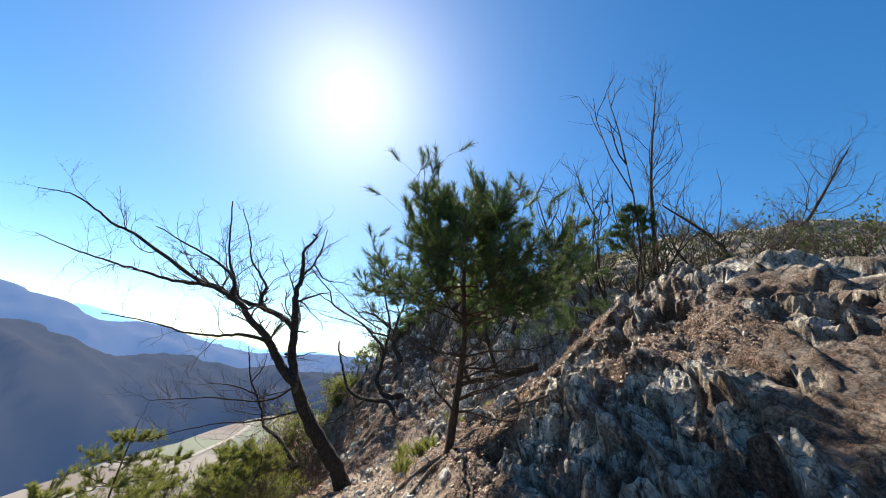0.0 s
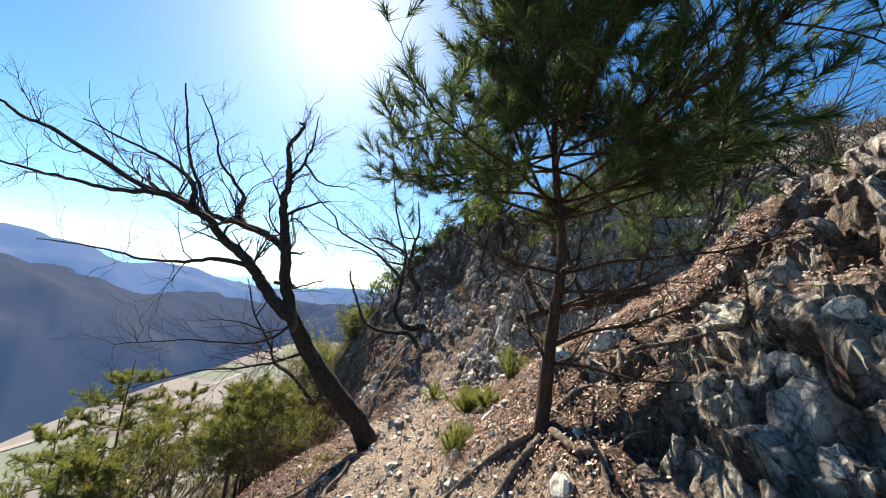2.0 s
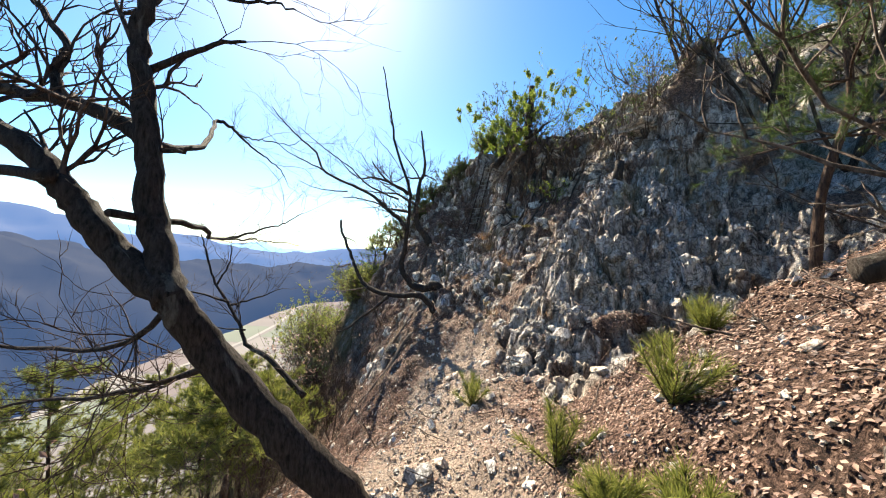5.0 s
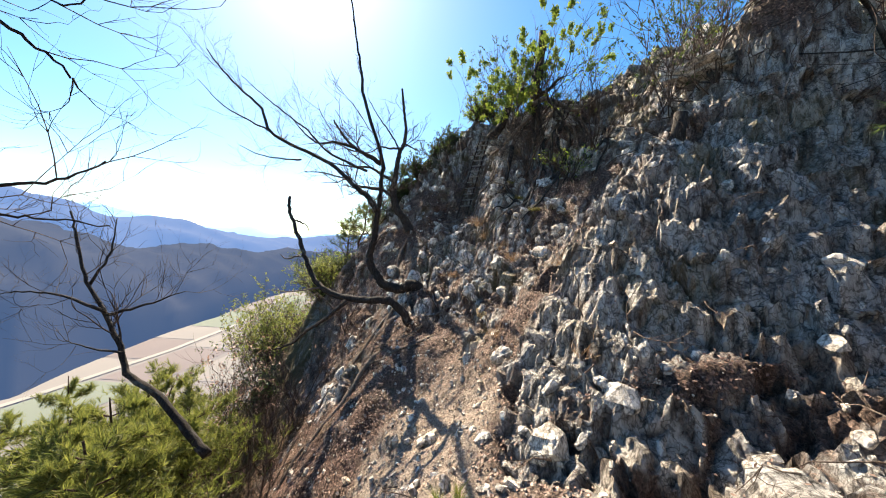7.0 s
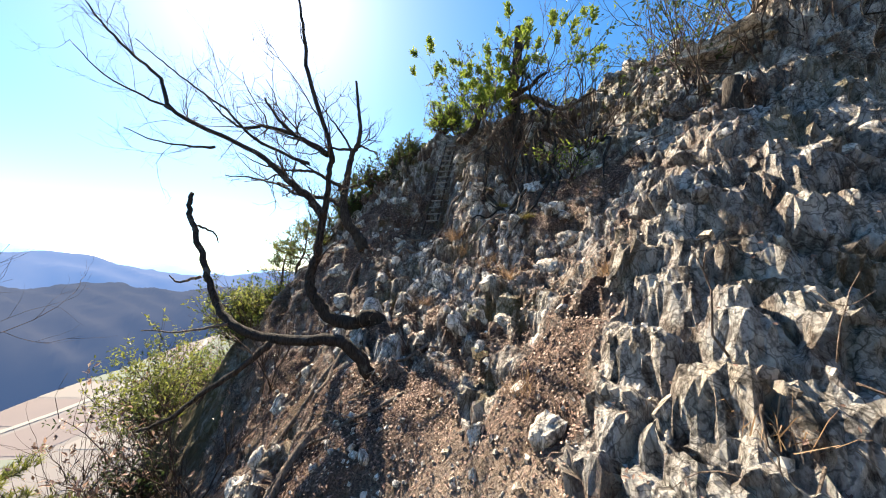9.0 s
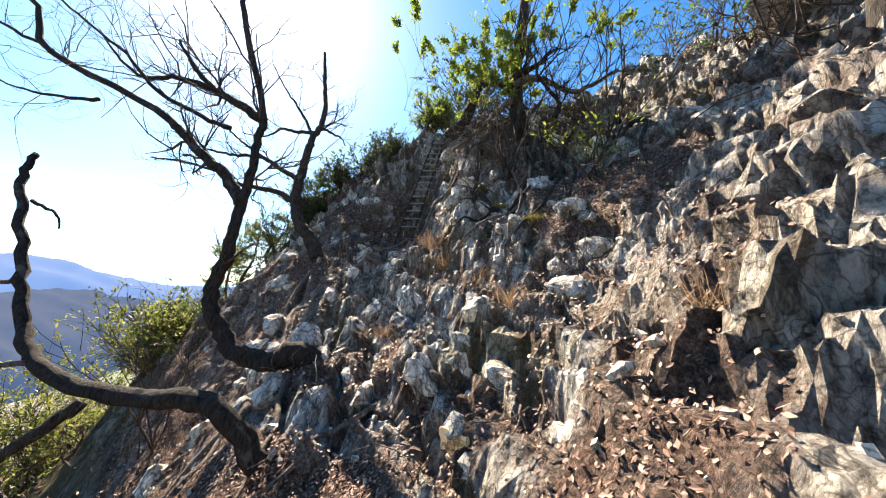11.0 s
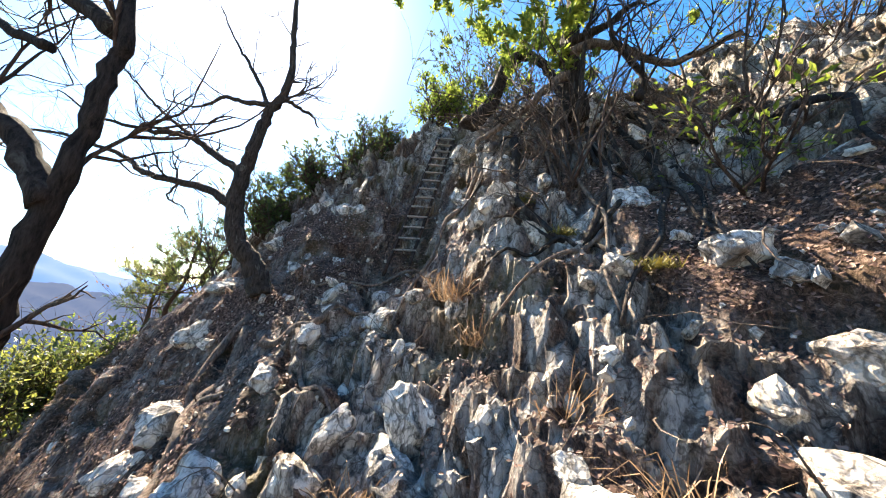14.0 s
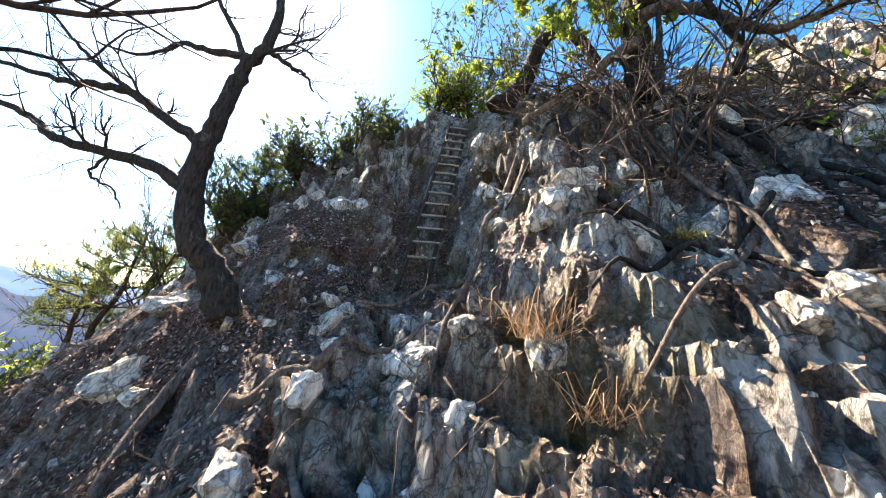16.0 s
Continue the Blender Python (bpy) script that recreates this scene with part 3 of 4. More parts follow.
# ---------------------------------------------------------------- trees along the path
bare_tree("leaning leafless tree with dark bark beside the trail", [
    ([(0.22, 4.87, 0.97), (0.09, 4.77, 1.25), (-0.12, 4.67, 1.5), (-0.37, 4.58, 1.8), (-0.52, 4.48, 2.06), (-0.6, 4.38, 2.26), (-0.72, 4.42, 2.47), (-0.82, 4.44, 2.68), (-0.89, 4.46, 3.03), (-1.0, 4.49, 3.39), (-1.06, 4.51, 3.63), (-1.05, 4.53, 3.87), (-1.09, 4.55, 4.12), (-1.16, 4.58, 4.38), (-1.02, 4.6, 4.63), (-1.15, 4.7, 4.75)], 0.115, 0.014, 0.9),
    ([(-0.59, 4.38, 2.27), (-0.86, 4.34, 2.46), (-1.01, 4.3, 2.66), (-1.11, 4.27, 2.79), (-1.32, 4.23, 2.97), (-1.53, 4.19, 3.12), (-1.64, 4.15, 3.27), (-1.91, 4.11, 3.42), (-2.17, 4.08, 3.52), (-2.65, 4.04, 3.66), (-3.83, 4.03, 4.22), (-4.49, 4.06, 4.44), (-5.1, 4.09, 4.72), (-5.88, 4.12, 5.03), (-6.71, 4.15, 5.13)], 0.075, 0.008, 2.6),
    ([(-0.92, 4.5, 3.04), (-1.16, 4.51, 3.19), (-1.52, 4.53, 3.31), (-1.99, 4.54, 3.41), (-2.13, 4.55, 3.52), (-2.3, 4.56, 3.78), (-2.54, 4.58, 4.15), (-2.71, 4.59, 4.64), (-2.9, 4.6, 5.26)], 0.05, 0.01, 1.5),
    ([(-1.6, 4.55, 3.33), (-1.71, 4.58, 3.52), (-1.67, 4.6, 3.68), (-1.92, 4.62, 3.95), (-2.19, 4.65, 4.23), (-2.36, 4.67, 4.63), (-2.71, 4.7, 5.17)], 0.032, 0.007, 1.2),
    ([(-1.06, 4.2, 2.8), (-1.59, 4.26, 2.86), (-1.92, 4.32, 2.82), (-2.56, 4.38, 2.79), (-3.3, 4.44, 2.88), (-4.48, 4.5, 2.97)], 0.03, 0.007, 1),
    ([(-1.81, 4.05, 3.4), (-1.9, 4.09, 3.66), (-2.29, 4.12, 3.91), (-2.95, 4.16, 4.17), (-3.83, 4.2, 4.52)], 0.035, 0.008, 1.2),
    ([(-1.04, 4.55, 3.46), (-0.75, 4.62, 3.64), (-0.57, 4.7, 3.71)], 0.022, 0.007, 0.4),
    ([(-1.06, 4.55, 3.93), (-0.93, 4.6, 4.17), (-0.88, 4.65, 4.46), (-0.9, 4.7, 4.85)], 0.024, 0.006, 0.6),
    ([(-0.89, 4.55, 4.13), (-0.65, 4.6, 3.9), (-0.41, 4.65, 3.89), (-0.26, 4.7, 3.87)], 0.014, 0.004, 0.5),
    ([(-0.92, 4.5, 3.02), (-0.75, 4.5, 3.02), (-0.67, 4.5, 3.03)], 0.018, 0.006, 0.2),
    ([(-0.61, 4.4, 2.23), (-1.07, 4.47, 1.98), (-2.1, 4.53, 1.9), (-3.04, 4.6, 1.74)], 0.018, 0.004, 3),
    ([(-0.47, 4.5, 1.94), (-1.04, 4.57, 1.73), (-1.91, 4.63, 1.54), (-2.88, 4.7, 1.22)], 0.018, 0.004, 3),
    ([(-1.63, 4.14, 3.27), (-2.1, 4.0, 3.48), (-2.89, 4.04, 3.54), (-3.65, 4.08, 3.67), (-4.48, 4.12, 3.81), (-5.4, 4.16, 4.0), (-6.28, 4.2, 4.22)], 0.035, 0.006, 1.8),
    ([(-0.97, 4.55, 3.06), (-1.2, 5.1, 3.25), (-1.7, 5.7, 3.69), (-1.62, 5.78, 3.68), (-1.6, 5.87, 3.63), (-1.53, 5.95, 3.55), (-1.44, 6.03, 3.47), (-1.34, 6.12, 3.38), (-1.29, 6.2, 3.29)], 0.022, 0.004, 0.7),
    ([(-1.61, 5.87, 3.63), (-1.46, 5.9, 3.6), (-1.36, 5.97, 3.6), (-1.17, 6.03, 3.58), (-1.05, 6.1, 3.65)], 0.008, 0.003, 0.4),
    ([(-0.8, 4.25, 2.65), (-1.05, 5.0, 2.65), (-1.66, 5.7, 2.62), (-1.5, 5.83, 2.65), (-1.34, 5.95, 2.74), (-1.23, 6.08, 2.79), (-1.13, 6.2, 2.91)], 0.02, 0.004, 0.7),
    ([(-1.62, 5.72, 2.62), (-1.5, 5.8, 2.61), (-1.42, 5.9, 2.63), (-1.36, 6.0, 2.62), (-1.25, 6.1, 2.62), (-1.09, 6.2, 2.6)], 0.01, 0.003, 0.5),
], 4, twig_len=0.55, twigs=9)
bare_tree("leafless tree with a trunk hooked out of the slope", [
    ([(-0.13, 10.37, 1.74), (-0.41, 10.25, 1.96), (-0.55, 10.25, 1.9), (-0.68, 10.26, 1.87), (-0.92, 10.26, 1.94), (-1.06, 10.27, 2.09), (-1.17, 10.27, 2.27), (-1.19, 10.28, 2.43), (-1.13, 10.28, 2.65), (-1.11, 10.28, 2.87), (-1.09, 10.29, 3.14), (-1.06, 10.29, 3.47), (-1.07, 10.3, 3.77), (-1.07, 10.3, 4.04), (-1.49, 10.4, 5.1), (-1.6, 10.47, 5.64), (-1.76, 10.53, 6.28), (-1.93, 10.6, 7.05)], 0.095, 0.012, 0.7),
    ([(-1.09, 10.28, 3.15), (-1.27, 10.3, 3.36), (-1.49, 10.31, 3.53), (-1.75, 10.33, 3.74), (-2.03, 10.35, 3.96), (-3.15, 10.4, 4.46), (-3.46, 10.47, 4.96), (-3.91, 10.55, 5.31), (-4.51, 10.62, 5.84), (-4.88, 10.7, 6.23)], 0.055, 0.01, 1.6),
    ([(-1.11, 10.32, 3.96), (-1.38, 10.34, 4.12), (-1.57, 10.36, 4.22), (-1.8, 10.38, 4.43), (-2.02, 10.4, 4.72)], 0.045, 0.012, 1.4),
    ([(-1.59, 10.38, 4.24), (-1.97, 10.44, 4.35), (-2.32, 10.49, 4.34), (-2.64, 10.54, 4.54), (-2.98, 10.6, 4.89)], 0.03, 0.007, 1.2),
    ([(-1.32, 10.3, 3.82), (-1.55, 10.37, 3.91), (-2.12, 10.43, 4.18), (-2.57, 10.5, 4.58), (-3.11, 10.57, 4.95), (-3.59, 10.63, 5.3), (-4.08, 10.7, 5.67)], 0.025, 0.006, 1.3),
    ([(-3.24, 10.5, 4.54), (-3.76, 10.6, 4.77), (-4.48, 10.7, 5.13), (-5.1, 10.8, 5.68)], 0.02, 0.005, 0.9),
    ([(-2.59, 10.4, 4.01), (-3.0, 10.47, 4.05), (-3.5, 10.53, 4.13), (-3.96, 10.6, 4.32)], 0.018, 0.005, 0.6),
], 9, twig_len=0.7)
bare_tree("grey leafless tree gripping the rock edge", [
    ([(-0.9, 11.95, 2.92), (-0.99, 11.95, 3.07), (-1.09, 11.96, 3.22), (-1.22, 11.96, 3.36), (-1.32, 11.97, 3.65), (-1.33, 11.97, 3.92), (-1.3, 11.97, 4.17), (-1.27, 11.98, 4.45), (-1.24, 11.98, 4.67), (-1.14, 11.99, 4.84), (-1.14, 11.99, 5.18), (-1.2, 12.0, 5.53), (-1.27, 12.0, 6.03)], 0.105, 0.02, 0.6),
    ([(-1.32, 11.95, 3.66), (-1.59, 12.0, 3.79), (-1.9, 12.05, 3.84), (-2.25, 12.1, 3.9), (-2.46, 12.15, 4.03), (-2.82, 12.2, 4.12), (-3.18, 12.25, 4.2), (-3.62, 12.3, 4.22)], 0.045, 0.009, 1.1),
    ([(-1.32, 11.95, 3.99), (-1.62, 12.0, 4.13), (-1.87, 12.05, 4.28), (-2.16, 12.1, 4.32), (-2.38, 12.15, 4.33), (-2.7, 12.2, 4.38), (-3.06, 12.25, 4.49), (-3.41, 12.3, 4.68)], 0.04, 0.007, 1.3),
    ([(-1.24, 11.98, 4.71), (-1.5, 12.02, 4.72), (-1.71, 12.07, 4.78), (-1.86, 12.11, 4.7), (-2.04, 12.16, 4.66), (-2.35, 12.2, 4.72)], 0.028, 0.006, 0.8),
    ([(-1.13, 11.98, 4.81), (-0.94, 11.99, 4.73), (-0.84, 11.99, 4.68), (-0.77, 12.0, 4.57)], 0.022, 0.006, 0.4),
    ([(-1.27, 11.98, 4.73), (-1.55, 12.05, 5.13), (-1.79, 12.13, 5.43), (-2.09, 12.2, 5.88)], 0.022, 0.006, 0.7),
    ([(-1.91, 12.1, 4.31), (-2.25, 12.15, 4.51), (-2.51, 12.2, 4.7), (-2.8, 12.25, 4.95), (-3.14, 12.3, 5.2)], 0.018, 0.005, 0.7),
    ([(-1.92, 12.1, 3.86), (-1.99, 12.1, 3.7), (-1.83, 12.1, 3.62), (-1.74, 12.1, 3.5)], 0.012, 0.004, 0.4),
], 12, mat=M_GREYBARK, twig_len=0.45)
bare_tree("thin leafless tree leaning out below the trail", [
    ([(-1.96, 7.9, 0.34), (-2.24, 7.95, 0.52), (-2.69, 8.0, 0.84), (-3.11, 8.05, 1.01), (-3.31, 8.1, 1.34), (-3.59, 8.15, 1.64), (-3.93, 8.2, 2.03), (-4.15, 8.25, 2.47), (-4.32, 8.3, 2.78)], 0.05, 0.01, 1.6),
    ([(-3.53, 8.1, 1.65), (-4.19, 8.17, 1.77), (-4.85, 8.23, 1.77), (-5.43, 8.3, 1.68)], 0.022, 0.005, 1.3),
    ([(-3.47, 8.1, 1.61), (-3.04, 8.15, 1.76), (-2.6, 8.2, 1.93)], 0.02, 0.005, 1),
    ([(-3.88, 8.2, 1.92), (-3.71, 8.3, 2.34), (-3.79, 8.4, 2.73)], 0.018, 0.005, 1),
    ([(-3.11, 8.0, 1.24), (-3.73, 8.1, 1.23), (-4.17, 8.2, 1.24)], 0.015, 0.004, 0.8),
], 21, twig_len=0.6, twigs=7)
bare_tree("leafless oak on the rocky rise", [
    ([(6.33, 8.4, 5.75), (6.48, 8.4, 8.91), (6.95, 8.4, 12.17)], 0.07, 0.012, 2.0),
    ([(8.47, 8.4, 5.61), (7.86, 8.4, 6.82), (6.68, 8.4, 7.79)], 0.08, 0.02, 1.6),
], 31, mat=M_GREYBARK, twig_len=1.3, twigs=9)
bare_tree("crooked leafless tree with a forked trunk on the rise", [
    ([(8.6, 8.4, 5.62), (9.99, 8.4, 7.28), (11.71, 8.4, 9.87)], 0.08, 0.012, 2.4),
    ([(7.75, 8.4, 5.4), (7.0, 8.5, 6.4), (6.7, 8.6, 7.6)], 0.05, 0.01, 2.0),
    ([(8.4, 8.4, 6.2), (9.4, 8.6, 6.7), (10.4, 8.8, 7.8)], 0.04, 0.008, 2.0),
], 33, mat=M_GREYBARK, twig_len=1.2, twigs=9)


def build_snag():
    root = thing("dead_snag", "broken dead tree bent out over the slope", "dead tree")
    rng = random.Random(5)
    none = (Geo(), 0)
    limb(root, "trunk", [(-0.22, 9.35, 1.52), (-0.47, 9.3, 1.8), (-0.83, 9.38, 1.8), (-1.21, 9.46, 1.79), (-1.58, 9.53, 1.87), (-1.8, 9.61, 2.0), (-1.97, 9.69, 2.24), (-2.14, 9.77, 2.53), (-2.32, 9.84, 2.84), (-2.47, 9.92, 3.1), (-2.51, 10.0, 3.3)], 0.06, 0.022, M_BARK, rng, none, sides=11)
    limb(root, "root", [(-1.18, 9.35, 1.76), (-1.31, 9.29, 1.61), (-1.59, 9.22, 1.38), (-1.85, 9.16, 1.16), (-2.07, 9.1, 1.06)], 0.035, 0.012, M_GREYBARK, rng, none)
    limb(root, "branch", [(-2.17, 9.8, 2.35), (-2.37, 9.8, 2.28), (-2.5, 9.8, 2.35)], 0.018, 0.006, M_ROOT, rng, none)
    limb(root, "branch", [(-2.33, 9.9, 2.91), (-2.14, 9.9, 2.84), (-2.09, 9.9, 2.74)], 0.015, 0.005, M_GREYBARK, rng, none)
    limb(root, "branch", [(-1.67, 9.5, 1.9), (-2.07, 9.55, 1.81), (-2.55, 9.6, 1.8)], 0.016, 0.005, M_ROOT, rng, none)


build_snag()


# ---------------------------------------------------------------- evergreens and shrubs
def tuft(geo, p, d, rng, count, length, width, back=0.10):
    """A shoot's needles, splayed forward round its tip."""
    verts, faces = [], []
    for k in range(count):
        q = p - d * rng.uniform(0, back)
        e = turned(d, rng, rng.uniform(0.15, 1.0))
        w = e.cross(Vector((rng.uniform(-1, 1), rng.uniform(-1, 1), rng.uniform(-1, 1))))
        w = w.normalized() * width * 0.5 if w.length > 1e-6 else Vector((width, 0, 0))
        n = len(verts)
        verts += [q - w, q + w, q + e * length * rng.uniform(0.7, 1.1)]
        faces.append((n, n + 1, n + 2))
    geo.add(verts, faces)


def leaf(geo, p, d, up, length, width):
    s = d.cross(up)
    s = s.normalized() if s.length > 1e-6 else Vector((1, 0, 0))
    u = s.cross(d)
    geo.add([p, p + d * length * 0.45 + s * width * 0.5 + u * width * 0.15, p + d * length - u * width * 0.15, p + d * length * 0.45 - s * width * 0.5 + u * width * 0.15],
            [(0, 1, 2), (0, 2, 3)])


def pine(label, base, top, radius, crown_low, seed, whorls=9, per=5, needle=0.09, count=34, width=0.003, mat=None, trunk_r=0.06, dead=0, bend=0.05, droop=-0.05, tuft_back=0.12, group="", extra=0):
    """A pine: trunk, limbs in loose whorls, needles in tufts at the shoots."""
    rng = random.Random(seed)
    base, top = Vector(base), Vector(top)
    root = thing("pine_tree", label, "tree", group)
    span = top - base
    mids = [base + span * t + Vector((rng.gauss(0, bend), rng.gauss(0, bend), 0)) * (0 if t in (0, 1) else 1) for t in (0, 0.2, 0.4, 0.6, 0.8, 1)]
    path = spline(mids, 5)
    g = Geo()
    tube(g, path, taper(len(path), trunk_r, 0.008, 0.8), 10, 0.12, rng)
    part("trunk", g, M_PINEBARK, root)
    wood, green = Geo(), Geo()
    for k in range(whorls + dead):
        bare = k < dead
        t = crown_low * (0.35 + 0.6 * k / max(1, dead)) if bare else crown_low + (0.98 - crown_low) * (k - dead + 0.4) / whorls
        p = path[min(len(path) - 1, int(t * (len(path) - 1)))]
        reach = radius * (1.0 - 0.72 * ((t - crown_low) / (1 - crown_low)) ** 1.2 if not bare else 0.6)
        a0 = rng.uniform(0, 6.28)
        for m in range(per if not bare else 3):
            a = a0 + 6.283 * m / per + rng.uniform(-0.4, 0.4)
            d = Vector((math.cos(a), math.sin(a), rng.uniform(0.05, 0.45) + 0.5 * max(0, t - 0.7)))
            length = reach * rng.uniform(0.6, 1.15)
            q, dd, pts = p.copy(), d.normalized(), [p.copy()]
            for s in range(6):
                dd = (dd + Vector((rng.gauss(0, 0.12), rng.gauss(0, 0.12), rng.gauss(0, 0.1) + (0.10 if s > 2 else droop)))).normalized()
                q = q + dd * length / 6
                pts.append(q)
            r0 = trunk_r * 0.30 * (1.1 - 0.6 * t)
            lg = Geo()
            tube(lg, pts, taper(7, r0, 0.004), 6)
            part("branch", lg, M_PINEBARK, root)
            tips = [] if bare else [(pts[-1], dd)]
            for s in range(2, 7):
                for _ in range(3 + extra if not bare else 2):
                    sd = turned((pts[s] - pts[s - 1]).normalized(), rng, rng.uniform(0.4, 0.95))
                    grow(wood, pts[s], (sd + Vector((0, 0, 0.15))).normalized(), length * rng.uniform(0.18, 0.36), 0.004, 1, rng, 0.3, 2, tips if not bare else None)
            for tp, td in tips:
                tuft(green, tp, td, rng, count, needle, width, tuft_back)
    tagged(part("twig_mass", wood, M_TWIG, root), kind="stuff")
    tagged(part("needles", green, mat or M_NEEDLE, root, "long green needles in tufts", smooth=False), kind="stuff")
    return root


def shrub(label, x, y, height, spread, seed, leaves=0, mat=None, leaf_len=0.06, stems=7, depth=2, twig=M_TWIG, lean=(0, 0), group="", name="shrub", base_r=0.012, kids=4, z=None, leaf_from=0.0):
    """A bush of many stems, bare or in leaf."""
    rng = random.Random(seed)
    base = Vector((x, y, (ground_z(x, y) if z is None else z) - 0.04))
    root = thing(name, label, "shrub", group)
    wood, tips = Geo(), []
    for k in range(stems):
        a = rng.uniform(0, 6.28)
        d = Vector((math.cos(a) * spread + lean[0], math.sin(a) * spread + lean[1], 1.0)).normalized()
        grow(wood, base + Vector((rng.gauss(0, 0.06), rng.gauss(0, 0.06), 0)), d, height * rng.uniform(0.6, 1.05), base_r * rng.uniform(0.6, 1.1), depth, rng, 0.22, kids, tips, 0.16)
    tagged(part("stem_mass", wood, twig, root), kind="stuff")
    if leaves:
        green = Geo()
        tips = [q for q in tips if q[0].z > base.z + leaf_from] or tips
        for _ in range(leaves):
            p, d = rng.choice(tips)
            q = p - d * rng.uniform(0, 0.16) + Vector((rng.gauss(0, 0.02), rng.gauss(0, 0.02), rng.gauss(0, 0.02)))
            e = turned(d, rng, rng.uniform(0.3, 1.3))
            leaf(green, q, e, Vector((rng.gauss(0, 0.5), rng.gauss(0, 0.5), 1)).normalized(), leaf_len * rng.uniform(0.6, 1.2), leaf_len * 0.42)
        tagged(part("leaves", green, mat, root, smooth=False), kind="stuff")
    return root


pine("young pine with dense dark-green needles beside the trail", (1.80, 3.0, ground_z(1.80, 3.0) - 0.08), (1.86, 2.95, 4.48), 1.3, 0.48, 2, whorls=9, per=5, needle=0.10, count=66, width=0.0045, trunk_r=0.045, dead=5, extra=1)
pine("small pine hanging over the rocks", (3.6, 6.4, ground_z(3.6, 6.4)), (3.9, 6.2, 6.4), 0.8, 0.3, 6, whorls=6, per=5, needle=0.09, count=34, width=0.004, trunk_r=0.045)
for k, (x, y, top, r) in enumerate(((-5.9, 7.3, 0.9, 1.3), (-4.6, 6.0, -0.2, 1.0), (-6.6, 9.0, -0.3, 1.4), (-4.4, 9.6, -0.3, 0.9), (-7.8, 7.6, -0.6, 1.5))):
    pine("sunlit young pine on the slope below the trail", (x, y, ground_z(x, y) - 0.1), (x + 0.15, y, top), r, 0.4, 40 + k, whorls=8, per=5, needle=0.11, count=26, width=0.009, mat=M_NEEDLE_Y, trunk_r=0.06, group="pines on the lower slope")
for k, (x, y, top, r) in enumerate(((-2.75, 13.6, 3.65, 0.75), (-3.26, 14.0, 3.38, 0.6), (-2.35, 13.6, 3.93, 0.7), (-1.7, 13.4, 4.16, 0.55), (-1.73, 13.6, 4.8, 0.5))):
    pine("spreading pine on the far rock edge", (x, y, ground_z(x, y) - 0.1), (x + 0.2, y + 0.1, top), r, 0.5, 60 + k, whorls=4, per=5, needle=0.07, count=14, width=0.005, mat=M_NEEDLE if k else M_NEEDLE_Y, trunk_r=0.045, group="pines on the rock edge")

# seedling pines in the trail side
for k, (x, y, h) in enumerate(((1.25, 4.97, 0.34), (1.72, 4.76, 0.34), (2.23, 5.41, 0.24), (1.33, 4.33, 0.2), (1.51, 4.18, 0.2), (0.70, 6.30, 0.3), (1.30, 3.41, 0.24))):
    rng = random.Random(80 + k)
    root = thing("pine_seedling", "bright green pine seedling in the gravel", "seedling", "pine seedlings")
    b = Vector((x, y, ground_z(x, y) - 0.02))
    w, g = Geo(), Geo()
    for j in range(11):
        d = Vector((rng.gauss(0, 0.5), rng.gauss(0, 0.5), 1)).normalized()
        pts = [b, b + d * h * 0.5, b + d * h * rng.uniform(0.7, 1.0)]
        tube(w, pts, [0.006, 0.004, 0.002], 4)
        tuft(g, pts[2], d, rng, 150, 0.10, 0.0035, h * 0.75)
    part("stem", w, M_TWIG, root)
    part("needles", g, M_NEEDLE_Y, root, smooth=False)

# leafy bushes at the foot and the top of the ladder
shrub("yellow-green broadleaf bush on the ledge", 1.5, 11.2, 2.4, 0.55, 3, 9000, M_LEAF, 0.07, 12, 2, lean=(-0.1, 0.0), leaf_from=1.35)
shrub("yellow-green broadleaf bush on the ledge", 2.5, 10.8, 1.8, 0.6, 4, 700, M_LEAF, 0.055, 9, 2, leaf_from=1.0)
shrub("small leafy shrub under the ledge", 2.1, 10.5, 0.5, 0.9, 5, 260, M_LEAF, 0.055, 7, 2)
for k, (x, y, h, nl, m) in enumerate(((0.35, 14.0, 0.8, 500, M_LEAF), (0.75, 14.0, 0.9, 500, M_LEAF), (1.35, 14.3, 2.2, 900, M_LEAF_D), (-0.3, 13.9, 0.7, 260, M_LEAF_D), (-0.7, 13.7, 0.9, 380, M_LEAF_D), (-1.1, 13.4, 0.8, 300, M_LEAF_D), (-1.6, 13.4, 0.9, 360, M_LEAF_D))):
    shrub("evergreen shrub on the crest", x, y, 0.62 * h, 0.9, 100 + k, nl * 3, m, 0.075, 12, 2, group="crest shrubs", base_r=0.022, kids=6)
for k, (x, y, h) in enumerate(((2.9, 9.3, 1.3), (3.3, 9.0, 1.5), (3.9, 8.9, 1.2), (3.4, 10.0, 1.6))):
    shrub("thin green shrub on the pale slab", x, y, h, 0.5, 120 + k, 350, M_LEAF_D, 0.06, 6, 2, group="slab shrubs")
for k, (x, y, h, nl) in enumerate(((-4.4, 12.6, 1.4, 900), (-3.7, 11.4, 0.6, 200), (-5.2, 13.6, 1.6, 900), (-4.9, 11.0, 1.3, 700), (-6.2, 12.2, 1.5, 800), (-3.4, 13.2, 1.0, 500), (-6.0, 15.0, 1.6, 800))):
    shrub("bright green bush on the slope below", x, y, h, 0.9, 140 + k, nl * 3, M_LEAF_D if k % 2 else M_NEEDLE_Y, 0.08, 12, 2, kids=6, group="green slope bushes")
